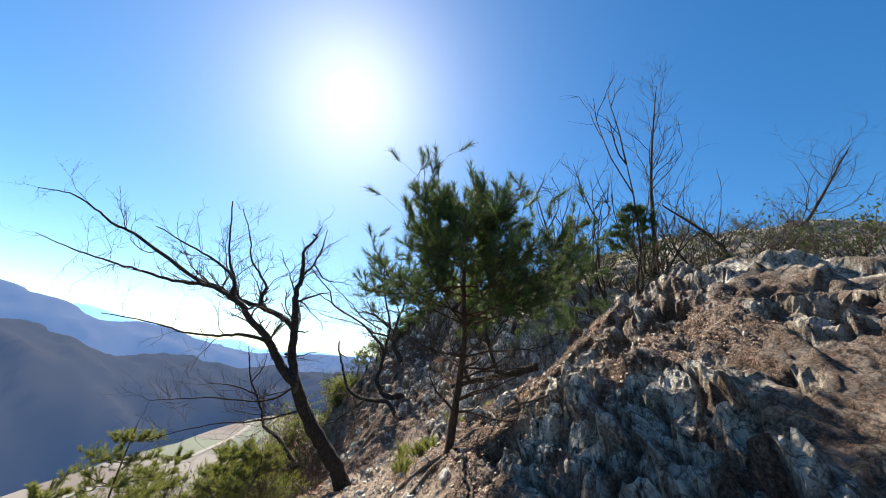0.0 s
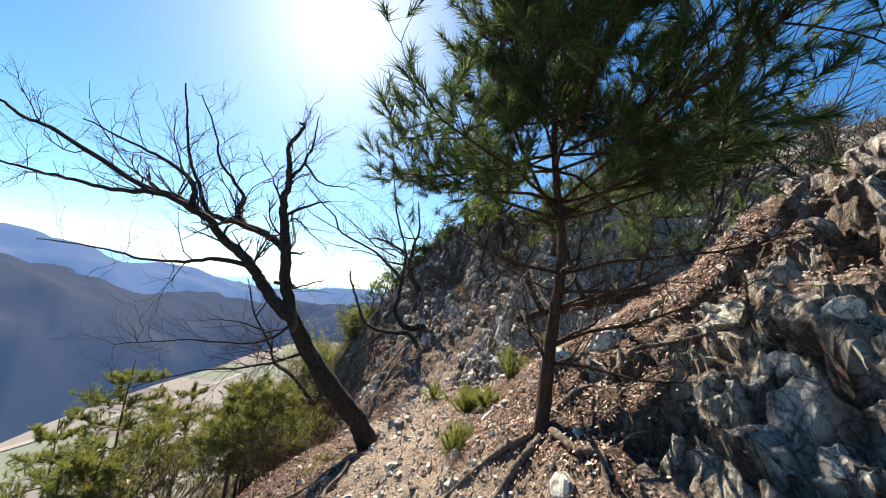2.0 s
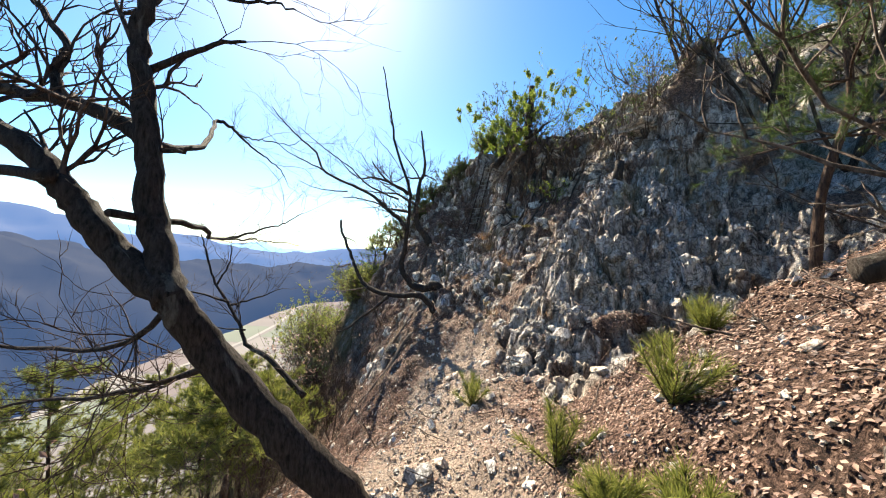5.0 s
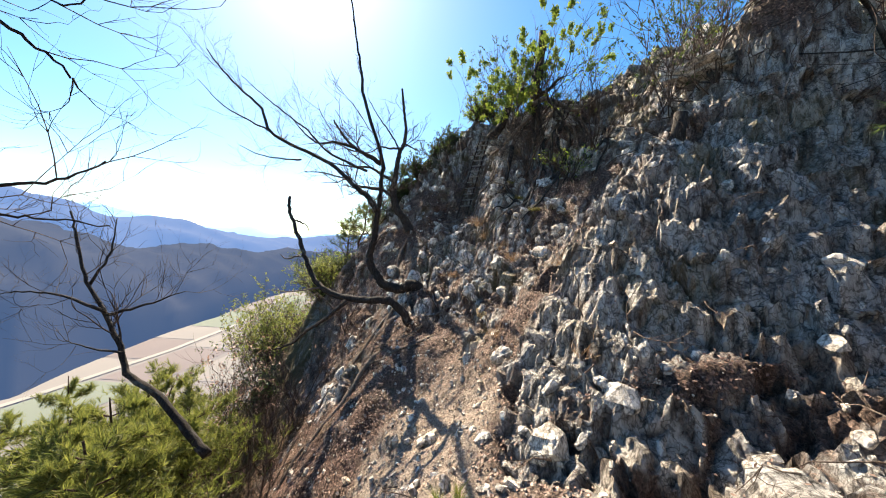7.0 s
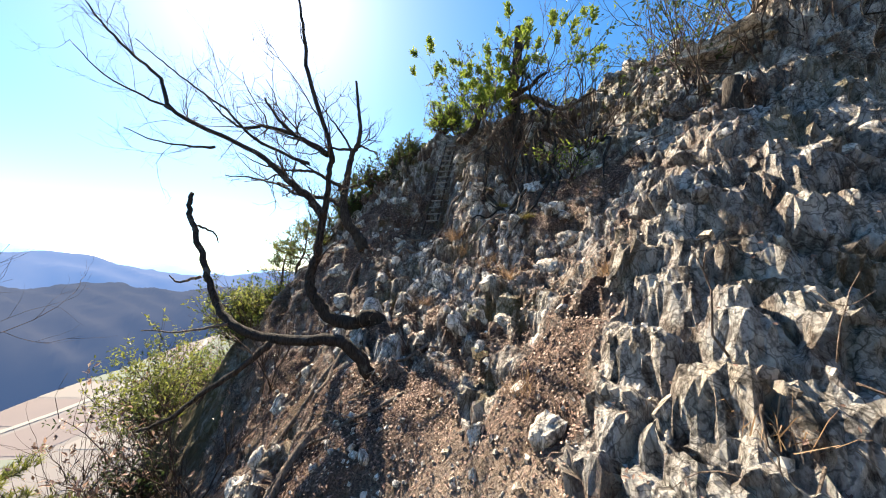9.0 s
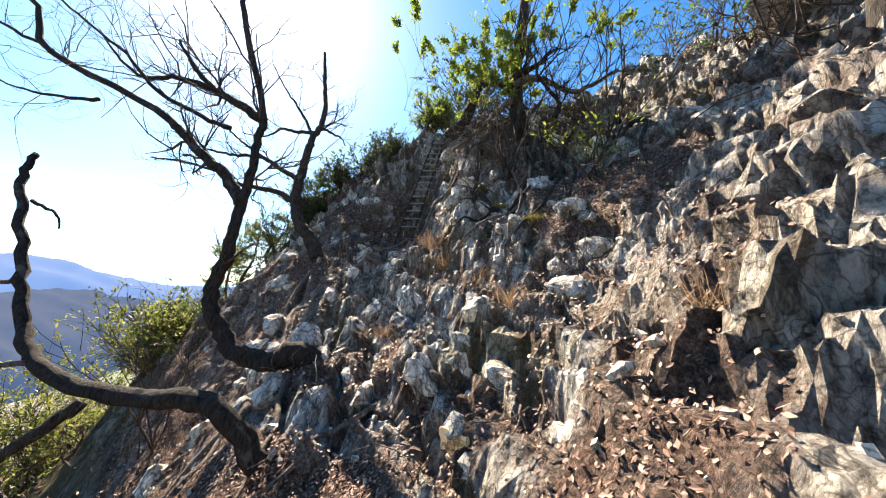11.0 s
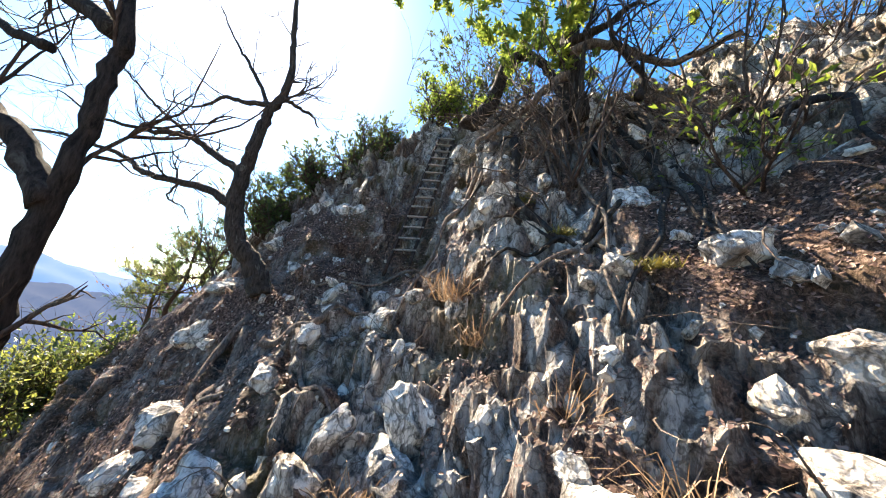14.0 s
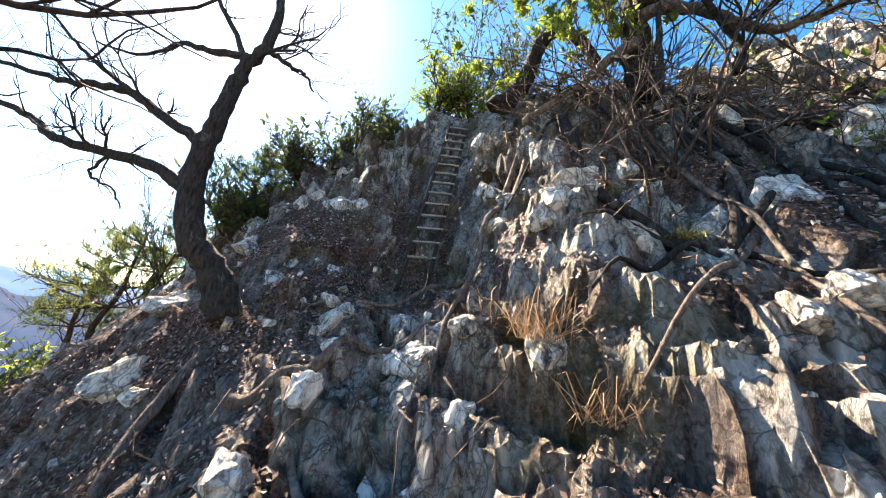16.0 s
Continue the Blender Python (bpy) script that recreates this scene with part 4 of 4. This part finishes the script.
SLOPE_GREEN = [(-3.7, 7.9, 0.5), (-4.1, 8.6, 0.4), (-4.6, 9.6, 0.2), (-5.3, 10.8, -0.2), (-2.6, 7.2, 0.8), (-3.6, 8.4, 0.2), (-3.4, 9.1, 0.1), (-7, 10.2, -0.2)]
SLOPE_GREEN_FAR = [(-2.6, 13.2, 2), (-3, 14.4, 1.9), (-2.2, 12.6, 1.9), (-3.5, 15.6, 2), (-2.4, 13.2, 1.8), (-4.4, 15.6, 1.7), (-4, 16.8, 2)]
SLOPE_BROWN = [(-4.8, 11.4, -0), (-5.1, 12.6, -0.2), (-5.4, 13.8, 0.2), (-5.9, 15.6, 0.4), (-4.7, 10.8, -0.3), (-3.1, 9.6, 0.2), (-3.9, 11.4, 0), (-6, 16.8, 0.6), (-4.7, 13.2, -0.1), (-2.8, 8.9, 0.2), (-4.9, 14.4, -0.1)]
SLOPE_BROWN_FAR = [(-3.6, 10.8, 0.4), (-4.3, 12, 0.2), (-4.8, 13.2, 0.4), (-5.2, 14.4, 0.5), (-6.1, 16.8, 0.8), (-2.7, 10.3, 0.5), (-3.4, 12, 0.4), (-4, 13.8, 0.6), (-5.3, 16.8, 1.3), (-4.3, 15.6, 0.9), (-2.4, 9.6, 0.6), (-2.3, 10.1, 0.4)]
for k, (x, y, top) in enumerate(SLOPE_GREEN):
    low = ground_z(x, y)
    pine("bushy yellow-green pine on the slope below the trail", (x, y, low - 0.05), (x + 0.1, y, top), 0.9 + 0.12 * (k % 4), 0.45, 440 + k, whorls=6, per=4, needle=0.12, count=18, width=0.010, mat=M_NEEDLE_Y, trunk_r=0.05, group="pines on the lower slope")
for k, (x, y, top) in enumerate(SLOPE_GREEN_FAR):
    h = min(1.5, max(0.7, top - ground_z(x, y)))
    shrub("bright green bush on the slope below", x - 0.8, y, h, 0.8, 460 + k, 2200, M_LEAF if k % 2 else M_NEEDLE_Y, 0.07, 12, 2, kids=6, group="green slope bushes")
for k, (x, y, top) in enumerate(SLOPE_BROWN + SLOPE_BROWN_FAR):
    h = min(2.2, max(0.6, top - ground_z(x, y))) * (0.55 if x > -3.5 else 0.8)
    shrub("leafless brown shrub on the steep slope", x, y, h, 0.6, 480 + k, 0 if x > -3.6 else (0, 260, 500)[k % 3], M_DRY if k % 2 else M_LEAF_D, 0.09, 7, 2, group="bare slope shrubs", kids=5)
rng0 = random.Random(17)
for k in range(34):
    y = rng0.uniform(3.5, 17)
    x = rng0.uniform(-5.5, -1.5) - 0.1 * max(0, y - 9)
    shrub("leafless brown shrub on the steep slope", x, y, rng0.uniform(0.7, 1.5), 0.7, 200 + k, 60 if k % 3 == 0 else 0, M_DRY, 0.06, 6, 2, group="bare slope shrubs", kids=4)
for k, (x, y) in enumerate(((-0.8, 4.7), (-1.0, 5.4), (-0.7, 5.9), (-1.3, 6.3), (-1.2, 4.3), (-1.6, 5.2))):
    shrub("reddish bare twigs beside the trail edge", x, y, 0.75, 0.6, 260 + k, 0, None, 0.06, 9, 2, group="trailside twigs", base_r=0.006, lean=(-0.3, 0))
for k in range(44):
    x, y = rng0.uniform(4.2, 11), rng0.uniform(3.5, 14)
    shrub("low brown scrub on the upper hill", x, y, rng0.uniform(0.5, 1.2), 0.9, 300 + k, 250 if k % 2 else 0, M_LEAF_D if k % 4 else M_LEAF, 0.08, 8, 2, group="hill scrub")


for k, (x, y, h) in enumerate(((4.7, 8.6, 3.6), (5.3, 9.0, 4.2), (5.1, 7.8, 3.4), (6.6, 9.3, 3.8), (4.4, 9.9, 3.2), (5.9, 8.4, 4.0))):
    shrub("many-stemmed leafless tree on the rise", x, y, h, 0.45, 340 + k, 0, None, 0.06, 3, 3, M_GREYBARK, group="bare trees on the rise", name="bare_tree", base_r=0.045, kids=3)
pine("small green pine among bare trees on the rise", (5.6, 8.0, ground_z(5.6, 8.0)), (5.7, 8.0, 7.6), 0.7, 0.6, 71, whorls=5, per=5, needle=0.12, count=30, width=0.008, trunk_r=0.04)

# ---------------------------------------------------------------- roots, gnarled wood and brushwood on the face
def crawl(x, y, heading, n, step, lift, rng, wander=0.35, slope=0.5):
    """A line that creeps over the ground."""
    pts = []
    for k in range(n):
        pts.append(Vector((x, y, ground_z(x, y) + lift * (0.4 + abs(math.sin(k * 1.7))))))
        nn = ground_normal(x, y)
        heading += rng.gauss(0, wander)
        x += step * math.cos(heading) + slope * step * nn.x
        y += step * math.sin(heading) + slope * step * nn.y
    return pts


def root_thing(label, x, y, heading, n, step, r0, r1, seed, mat=M_ROOT, lift=0.02, wander=0.3, slope=0.4, group="bare roots"):
    rng = random.Random(seed)
    g = Geo()
    pts = spline(crawl(x, y, heading, n, step, lift, rng, wander, slope), 3)
    tube(g, pts, taper(len(pts), r0, r1), 7, 0.15, rng)
    return tagged(part("tree_root", g, mat), label, "root", group)


for k, (x, y, h, n, r) in enumerate(((0.15, 4.6, -1.3, 9, 0.03), (0.3, 4.5, -1.7, 8, 0.026), (1.8, 2.95, -2.4, 8, 0.022), (1.85, 2.9, -1.2, 8, 0.024), (1.75, 3.0, 2.6, 7, 0.02), (1.9, 3.1, -0.5, 8, 0.026),
                                     (-0.7, 10.2, -1.4, 9, 0.035), (-0.75, 10.1, -2.2, 9, 0.03), (-0.5, 10.3, -1.0, 8, 0.028), (-0.85, 11.7, -1.5, 11, 0.05), (-0.7, 11.6, -1.2, 10, 0.04), (-0.6, 11.7, -0.9, 9, 0.035), (-0.9, 11.8, -2.0, 9, 0.035),
                                     (-0.6, 9.2, -1.7, 8, 0.04), (-0.7, 9.1, -2.3, 9, 0.035), (0.3, 9.8, -2.3, 7, 0.02), (0.1, 9.2, -2.6, 7, 0.018))):
    root_thing("weathered bare root gripping stones and litter", x, y, h, n, 0.14, r, 0.008, 400 + k)


def build_gnarled():
    root = thing("gnarled_tree", "gnarled dark tree with an arched limb over the ledge", "tree")
    rng = random.Random(8)
    tw = Geo()
    limb(root, "trunk", [(1.64, 11.6, 4.88), (1.57, 11.6, 5.19), (1.54, 11.6, 5.47), (1.52, 11.6, 5.76), (1.58, 11.6, 6.23), (1.62, 11.6, 6.93)], 0.12, 0.07, M_BARK, rng, (tw, 6), 0.6, 2, sides=11)
    limb(root, "limb", [(0.72, 12.4, 5.12), (0.83, 12.39, 5.23), (0.95, 12.38, 5.43), (1.03, 12.36, 5.68), (1.1, 12.35, 5.95), (1.28, 12.34, 6.13), (1.51, 12.32, 6.08), (1.68, 12.31, 5.85), (1.77, 12.3, 5.72)], 0.10, 0.045, M_BARK, rng, (tw, 0), 0.5, 1, sides=10)
    limb(root, "limb", [(1.48, 11.5, 5.47), (1.72, 11.38, 5.53), (1.96, 11.26, 5.37), (2.16, 11.14, 5.21), (2.35, 11.02, 5.24), (2.62, 10.9, 5.4)], 0.05, 0.02, M_ROOT, rng, (tw, 8), 0.6, 2)
    limb(root, "limb", [(1.48, 11.5, 5.25), (1.3, 11.55, 5.08), (1.14, 11.6, 4.89), (0.93, 11.65, 4.69), (0.73, 11.7, 4.52)], 0.045, 0.02, M_ROOT, rng, (tw, 4), 0.5, 2)
    limb(root, "limb", [(1.48, 11.5, 5.58), (1.7, 11.35, 5.66), (1.97, 11.2, 5.86)], 0.05, 0.02, M_BARK, rng, (tw, 6), 0.6, 2)
    limb(root, "limb", [(1.97, 11.2, 4.87), (2.0, 11.2, 5.12), (1.75, 11.2, 5.4), (1.67, 11.2, 5.7)], 0.04, 0.012, M_BARK, rng, (tw, 6), 0.6, 2)
    limb(root, "limb", [(1.54, 11.4, 4.71), (1.57, 11.4, 5.08), (1.58, 11.4, 5.4), (1.64, 11.4, 5.87)], 0.035, 0.012, M_GREYBARK, rng, (tw, 5), 0.6, 2)
    tagged(part("twig_mass", tw, M_BARK, root), kind="stuff")


build_gnarled()


for k in range(26):
    rk = random.Random(900 + k)
    x, y = rk.uniform(1.0, 2.7), rk.uniform(11.0, 13.0)
    root_thing("thick bare root hanging over the rock face", x, y, rk.uniform(-2.4, -0.9), 9, 0.16, rk.uniform(0.02, 0.05), 0.007, 930 + k, (M_ROOT, M_BARK, M_GREYBARK)[k % 3], rk.uniform(0.02, 0.07), 0.4, 0.6, "hanging roots")


def build_brushwood(name, label, n, xr, yr, seed, length, r, mat):
    """Dead twigs and hanging roots matted over the face."""
    rng = random.Random(seed)
    g = Geo()
    for _ in range(n):
        x, y = rng.uniform(*xr), rng.uniform(*yr)
        p = Vector((x, y, ground_z(x, y) + rng.uniform(0.0, 0.22)))
        nn = ground_normal(x, y, 0.2)
        fall = Vector((nn.x, nn.y, 0)) * 0.8 + Vector((rng.gauss(0, 0.6), rng.gauss(0, 0.5), rng.gauss(-0.1, 0.5)))
        grow(g, p, fall.normalized(), length * rng.uniform(0.4, 1.2), r * rng.uniform(0.5, 1.3), 1 if rng.random() < 0.5 else 0, rng, -0.12, 2, None, 0.3)
    return tagged(part(name, g, mat), label, "brushwood", kind="stuff")


build_brushwood("brushwood", "matted dead twigs and hanging roots below the ledge", 430, (0.95, 2.9), (11.1, 13.2), 51, 0.62, 0.0068, M_ROOT)
build_brushwood("brushwood", "brown dead twigs heaped on the ledge", 60, (2.5, 4.2), (8.6, 9.2), 52, 0.6, 0.008, M_TWIG)
build_brushwood("brushwood", "fallen twigs scattered on the rocks", 130, (-0.9, 2.2), (8.7, 12.5), 53, 0.34, 0.005, M_ROOT)
build_brushwood("brushwood", "fallen twigs scattered along the trail", 160, (-0.8, 3.0), (2.2, 8.0), 54, 0.4, 0.005, M_ROOT)


def creeping_trunk():
    root = thing("creeping_tree", "low crooked trunk creeping along the bank", "tree")
    rng = random.Random(14)
    tw = Geo()
    limb(root, "trunk", [(2.72, 3.9, 2.87), (2.55, 3.9, 2.79), (2.26, 3.9, 2.7), (1.95, 3.9, 2.61), (1.7, 3.9, 2.52)], 0.055, 0.03, M_GREYBARK, rng, (tw, 3), 0.4, 2)
    limb(root, "limb", [(1.9, 3.9, 2.62), (1.81, 3.9, 2.78), (1.76, 3.9, 2.94)], 0.028, 0.01, M_GREYBARK, rng, (tw, 5), 0.45, 2)
    limb(root, "limb", [(2.28, 3.96, 2.69), (2.14, 3.96, 3), (2.05, 3.96, 3.36)], 0.028, 0.01, M_GREYBARK, rng, (tw, 6), 0.5, 2)
    tagged(part("twig_mass", tw, M_ROOT, root), kind="stuff")


creeping_trunk()


# ---------------------------------------------------------------- stones
def stone_mesh(name, seed, mat, points=26, squash=(1, 0.8, 0.6), chip=False):
    """A broken angular stone: the hull of a scatter of points, edges chipped."""
    rng = random.Random(seed)
    bm = bmesh.new()
    for _ in range(points):
        v = Vector((rng.gauss(0, 1), rng.gauss(0, 1), rng.gauss(0, 1))).normalized() * rng.uniform(0.75, 1.0)
        v = Vector(max(-0.72, min(0.72, c)) for c in v)
        bm.verts.new((v.x * squash[0], v.y * squash[1], v.z * squash[2]))
    res = bmesh.ops.convex_hull(bm, input=bm.verts)
    bmesh.ops.delete(bm, geom=[v for v in bm.verts if not v.link_faces], context="VERTS")
    if chip:
        bmesh.ops.subdivide_edges(bm, edges=bm.edges[:], cuts=3, use_grid_fill=True)
        for v in bm.verts:
            v.co *= 1 + 0.2 * noise.fractal(v.co * 2.6 + Vector((seed, 0, 0)), 1.0, 2.0, 4) - 0.05 * abs(noise.noise(v.co * 5))
    me = bpy.data.meshes.new(name)
    bm.to_mesh(me)
    bm.free()
    me.materials.append(mat)
    return me


STONES = [stone_mesh("stone", 500 + k, M_STONE if k % 3 else M_PALE, 24, (1, 0.55 + 0.08 * (k % 5), 0.42 + 0.09 * (k % 4))) for k in range(10)]


def put_stone(name, me, x, y, size, rng, sink=0.3, parent=None):
    ob = new(name, me)
    z = ground_z(x, y)
    q = ground_normal(x, y, 0.1).to_track_quat("Z", "Y").to_matrix().to_4x4() @ pose(0, 0, 0, rng.uniform(-15, 15), rng.uniform(-15, 15), rng.uniform(0, 360))
    ob.matrix_world = Matrix.Translation((x, y, z + size * (0.5 - sink) * 0.8)) @ q @ Matrix.Diagonal((size, size * rng.uniform(0.8, 1.1), size * rng.uniform(0.8, 1.2), 1))
    if parent is not None:
        ob.parent = parent
    return ob


rs = random.Random(71)
big = [(2.0, 3.75, 0.19), (2.5, 4.5, 0.12), (2.35, 3.65, 0.2), (2.2, 3.35, 0.14), (0.75, 9.15, 0.10), (0.95, 8.0, 0.16), (0.35, 7.7, 0.14), (0.62, 8.4, 0.12), (1.0, 9.4, 0.18), (0.35, 6.5, 0.12), (1.2, 6.9, 0.2), (0.55, 4.9, 0.07), (1.1, 4.6, 0.1), (1.3, 3.3, 0.13), (0.8, 3.8, 0.09)]
for k, (x, y, s) in enumerate(big):
    tagged(put_stone("boulder", stone_mesh("boulder", 600 + k, M_STONE, 22, (1, 0.8, 0.65), True), x, y, s, rs, 0.35), "grey angular boulder half sunk in the litter", "boulder", "boulders")
yb = tagged(new("stone", stone_mesh("stone", 640, M_YELLOW, 20, (1, 0.6, 0.55), True)), "ochre stone perched on a pale block", "stone")
yz = ground_z(0.74, 9.12)
yb.matrix_world = Matrix.Translation((0.76, 9.12, yz + 0.11)) @ pose(0, 0, 0, 0, 20, 30) @ Matrix.Diagonal((0.15, 0.14, 0.14, 1))
for k in range(150):
    y = rs.uniform(2.4, 9.6)
    x = float(np.interp(y, [2, 4, 6, 8, 9.6], [1.3, 0.9, 0.5, 0.2, 0.1])) + rs.gauss(0.1, 0.65)
    tagged(put_stone("stone", STONES[k % 10], x, y, rs.choice((0.02, 0.03, 0.04, 0.055, 0.08)), rs, 0.3), "loose grey stone on the trail", "stone", "trail stones")

SLABS = ((3.7, 9.5, 5.04, 1.15, 0.75, 0.34, 18), (5.28, 9.60, 5.05, 1.3, 0.8, 0.36, -12))
for k, (x, y, z, a, b, c, turn) in enumerate(SLABS):
    ob = tagged(new("rock_slab", stone_mesh("rock_slab", 660 + k, M_PALE, 30, (1, 0.9, 0.8), True)), "pale limestone slab overhanging the dark ledge", "rock", "overhanging slabs")
    ob.matrix_world = Matrix.Translation((x, y, z)) @ pose(0, 0, 0, 14, -8, turn) @ Matrix.Diagonal((a, b, c, 1))

# broken blocks that stand proud of the face
CRAGS = [stone_mesh("rock", 560 + k, M_PALE if k % 3 else M_STONE, 26, (1, 0.75 + 0.05 * (k % 4), 0.7 + 0.06 * (k % 3)), True) for k in range(8)]
count = 0
while count < 120:
    x, y = rs.uniform(-1.6, 3.2), rs.uniform(2.2, 9.8)
    if field_at(rock, x, y) < 0.6:
        continue
    put_stone("rock", STONES[count % 10], x, y, rs.choice((0.04, 0.05, 0.06, 0.08, 0.10, 0.14)), rs, 0.6, ground)
    count += 1
while count < 300:
    x, y = rs.uniform(-1.7, 3.0), rs.uniform(9.6, 13.3)
    if abs(x - 0.3) < 0.4 and y > 12.0:
        continue
    put_stone("rock", CRAGS[count % 8], x, y, rs.choice((0.06, 0.07, 0.09, 0.10, 0.12, 0.15, 0.19)), rs, 0.48, ground)
    count += 1


def build_scatter():
    """Leaf litter and gravel too many to count."""
    gen = np.random.default_rng(3)
    w = ((X > -2.8) & (X < 4.2) & (Y > 2.0) & (Y < 13.5)) * np.clip(1 - rock, 0, 1) * (1 - 0.75 * trail)
    w = w + 0.02 * ((X > -2) & (X < 4.2) & (Y > 2.0) & (Y < 13.0))
    flat = w.ravel() / w.sum()
    co, no = np.stack([PX, PY, Z], -1).reshape(-1, 3), np.stack([NX, NY, NZ], -1).reshape(-1, 3)
    n = 120000
    pick = gen.choice(len(flat), n, p=flat)
    nn = no[pick]
    a = gen.normal(size=(n, 3))
    d = a - (a * nn).sum(1, keepdims=True) * nn * gen.uniform(0.6, 1.0, (n, 1))
    d /= np.linalg.norm(d, axis=1, keepdims=True)
    s = np.cross(d, nn)
    s /= np.linalg.norm(s, axis=1, keepdims=True) + 1e-9
    L, W = gen.uniform(0.007, 0.017, (n, 1)), gen.uniform(0.004, 0.009, (n, 1))
    c = co[pick] + nn * gen.uniform(0.002, 0.016, (n, 1)) + gen.normal(0, 0.009, (n, 3))
    curl = nn * W * gen.uniform(-0.2, 0.9, (n, 1))
    v = np.stack([c - d * L, c + s * W + curl, c + d * L, c - s * W + curl], 1).reshape(-1, 3)
    k = np.arange(n)[:, None] * 4
    f = np.concatenate([k + [0, 1, 2], k + [0, 2, 3]])
    g = Geo()
    g.v, g.f = v.tolist(), f.tolist()
    tagged(part("leaf_litter", g, M_DRY, smooth=False), "dry reddish-brown fallen leaves over the slope", "leaves", kind="stuff")
    w = ((X > -2.2) & (X < 4) & (Y > 2.0) & (Y < 13)) * (0.25 + 1.0 * trail + 0.35 * (1 - rock))
    flat = w.ravel() / w.sum()
    n = 6000
    pick = gen.choice(len(flat), n, p=flat)
    size = np.clip(gen.lognormal(-4.5, 0.55, (n, 1)), 0.005, 0.05)
    cube = np.array([(-1, -1, -1), (1, -1, -1), (1, 1, -1), (-1, 1, -1), (-1, -1, 1), (1, -1, 1), (1, 1, 1), (-1, 1, 1)], float)
    jit = gen.uniform(0.35, 1.0, (n, 8, 3)) * cube
    q = gen.normal(size=(n, 3, 3))
    q = np.linalg.qr(q)[0]
    v = np.einsum("nij,nkj->nki", q, jit * (size * gen.uniform(0.5, 1.2, (n, 3)))[:, None, :]) + (co[pick] + no[pick] * size * 0.3)[:, None, :]
    face = np.array([(0, 3, 2, 1), (4, 5, 6, 7), (0, 1, 5, 4), (1, 2, 6, 5), (2, 3, 7, 6), (3, 0, 4, 7)])
    g = Geo()
    g.v, g.f = v.reshape(-1, 3).tolist(), (np.arange(n)[:, None, None] * 8 + face).reshape(-1, 4).tolist()
    tagged(part("gravel", g, M_PALE, smooth=False), "pale limestone gravel on the trail and ledges", "gravel", kind="stuff")


build_scatter()


# ---------------------------------------------------------------- grass tufts and moss
def grass_tuft(x, y, h, n, seed, mat=M_GRASS, label="dry orange grass tuft on the rock"):
    rng = random.Random(seed)
    g = Geo()
    b = Vector((x, y, ground_z(x, y) - 0.01))
    for _ in range(n):
        d = Vector((rng.gauss(0, 0.6), rng.gauss(-0.15, 0.6), rng.uniform(0.3, 1.1))).normalized()
        p, w = b + Vector((rng.gauss(0, 0.05), rng.gauss(0, 0.05), 0)), Vector((rng.gauss(0, 1), rng.gauss(0, 1), 0)).normalized() * 0.0025
        l = h * rng.uniform(0.5, 1.2)
        m, t = p + d * l * 0.6, p + d * l - Vector((0, 0, l * rng.uniform(0.1, 0.5)))
        g.add([p - w, p + w, m + w * 0.8, m - w * 0.8, t], [(0, 1, 2, 3), (3, 2, 4)])
    return tagged(part("grass_tuft", g, mat, smooth=False), label, "grass", "grass tufts")


for k, (x, y, h, n) in enumerate(((0.62, 11.0, 0.30, 170), (0.75, 10.75, 0.26, 140), (0.55, 11.4, 0.22, 100), (1.0, 10.2, 0.3, 90), (0.9, 8.3, 0.25, 90), (0.45, 12.7, 0.3, 100), (1.35, 3.2, 0.18, 60), (1.5, 7.3, 0.2, 60), (1.15, 9.8, 0.3, 90), (0.2, 10.4, 0.25, 80), (1.6, 8.6, 0.25, 80))):
    grass_tuft(x, y, h, n, 700 + k)
for k, (x, y) in enumerate(((0.0, 4.5), (-0.15, 4.35), (-0.2, 4.7), (1.3, 11.0), (1.15, 11.4), (1.5, 10.4))):
    grass_tuft(x, y, 0.09, 320, 720 + k, M_MOSS, "yellow-green moss cushion at the tree foot" if k < 3 else "yellow-green moss cushion on the rock")


def build_stump():
    root = thing("cut_stump", "short weathered sawn stump on the ledge", "stump")
    z = ground_z(2.75, 8.75)
    g = Geo()
    rng = random.Random(2)
    tube(g, [Vector((2.75, 8.75, z - 0.05)), Vector((2.76, 8.75, z + 0.15)), Vector((2.78, 8.75, z + 0.34))], [0.085, 0.07, 0.068], 12, 0.06, rng)
    part("trunk", g, M_GREYBARK, root)


build_stump()
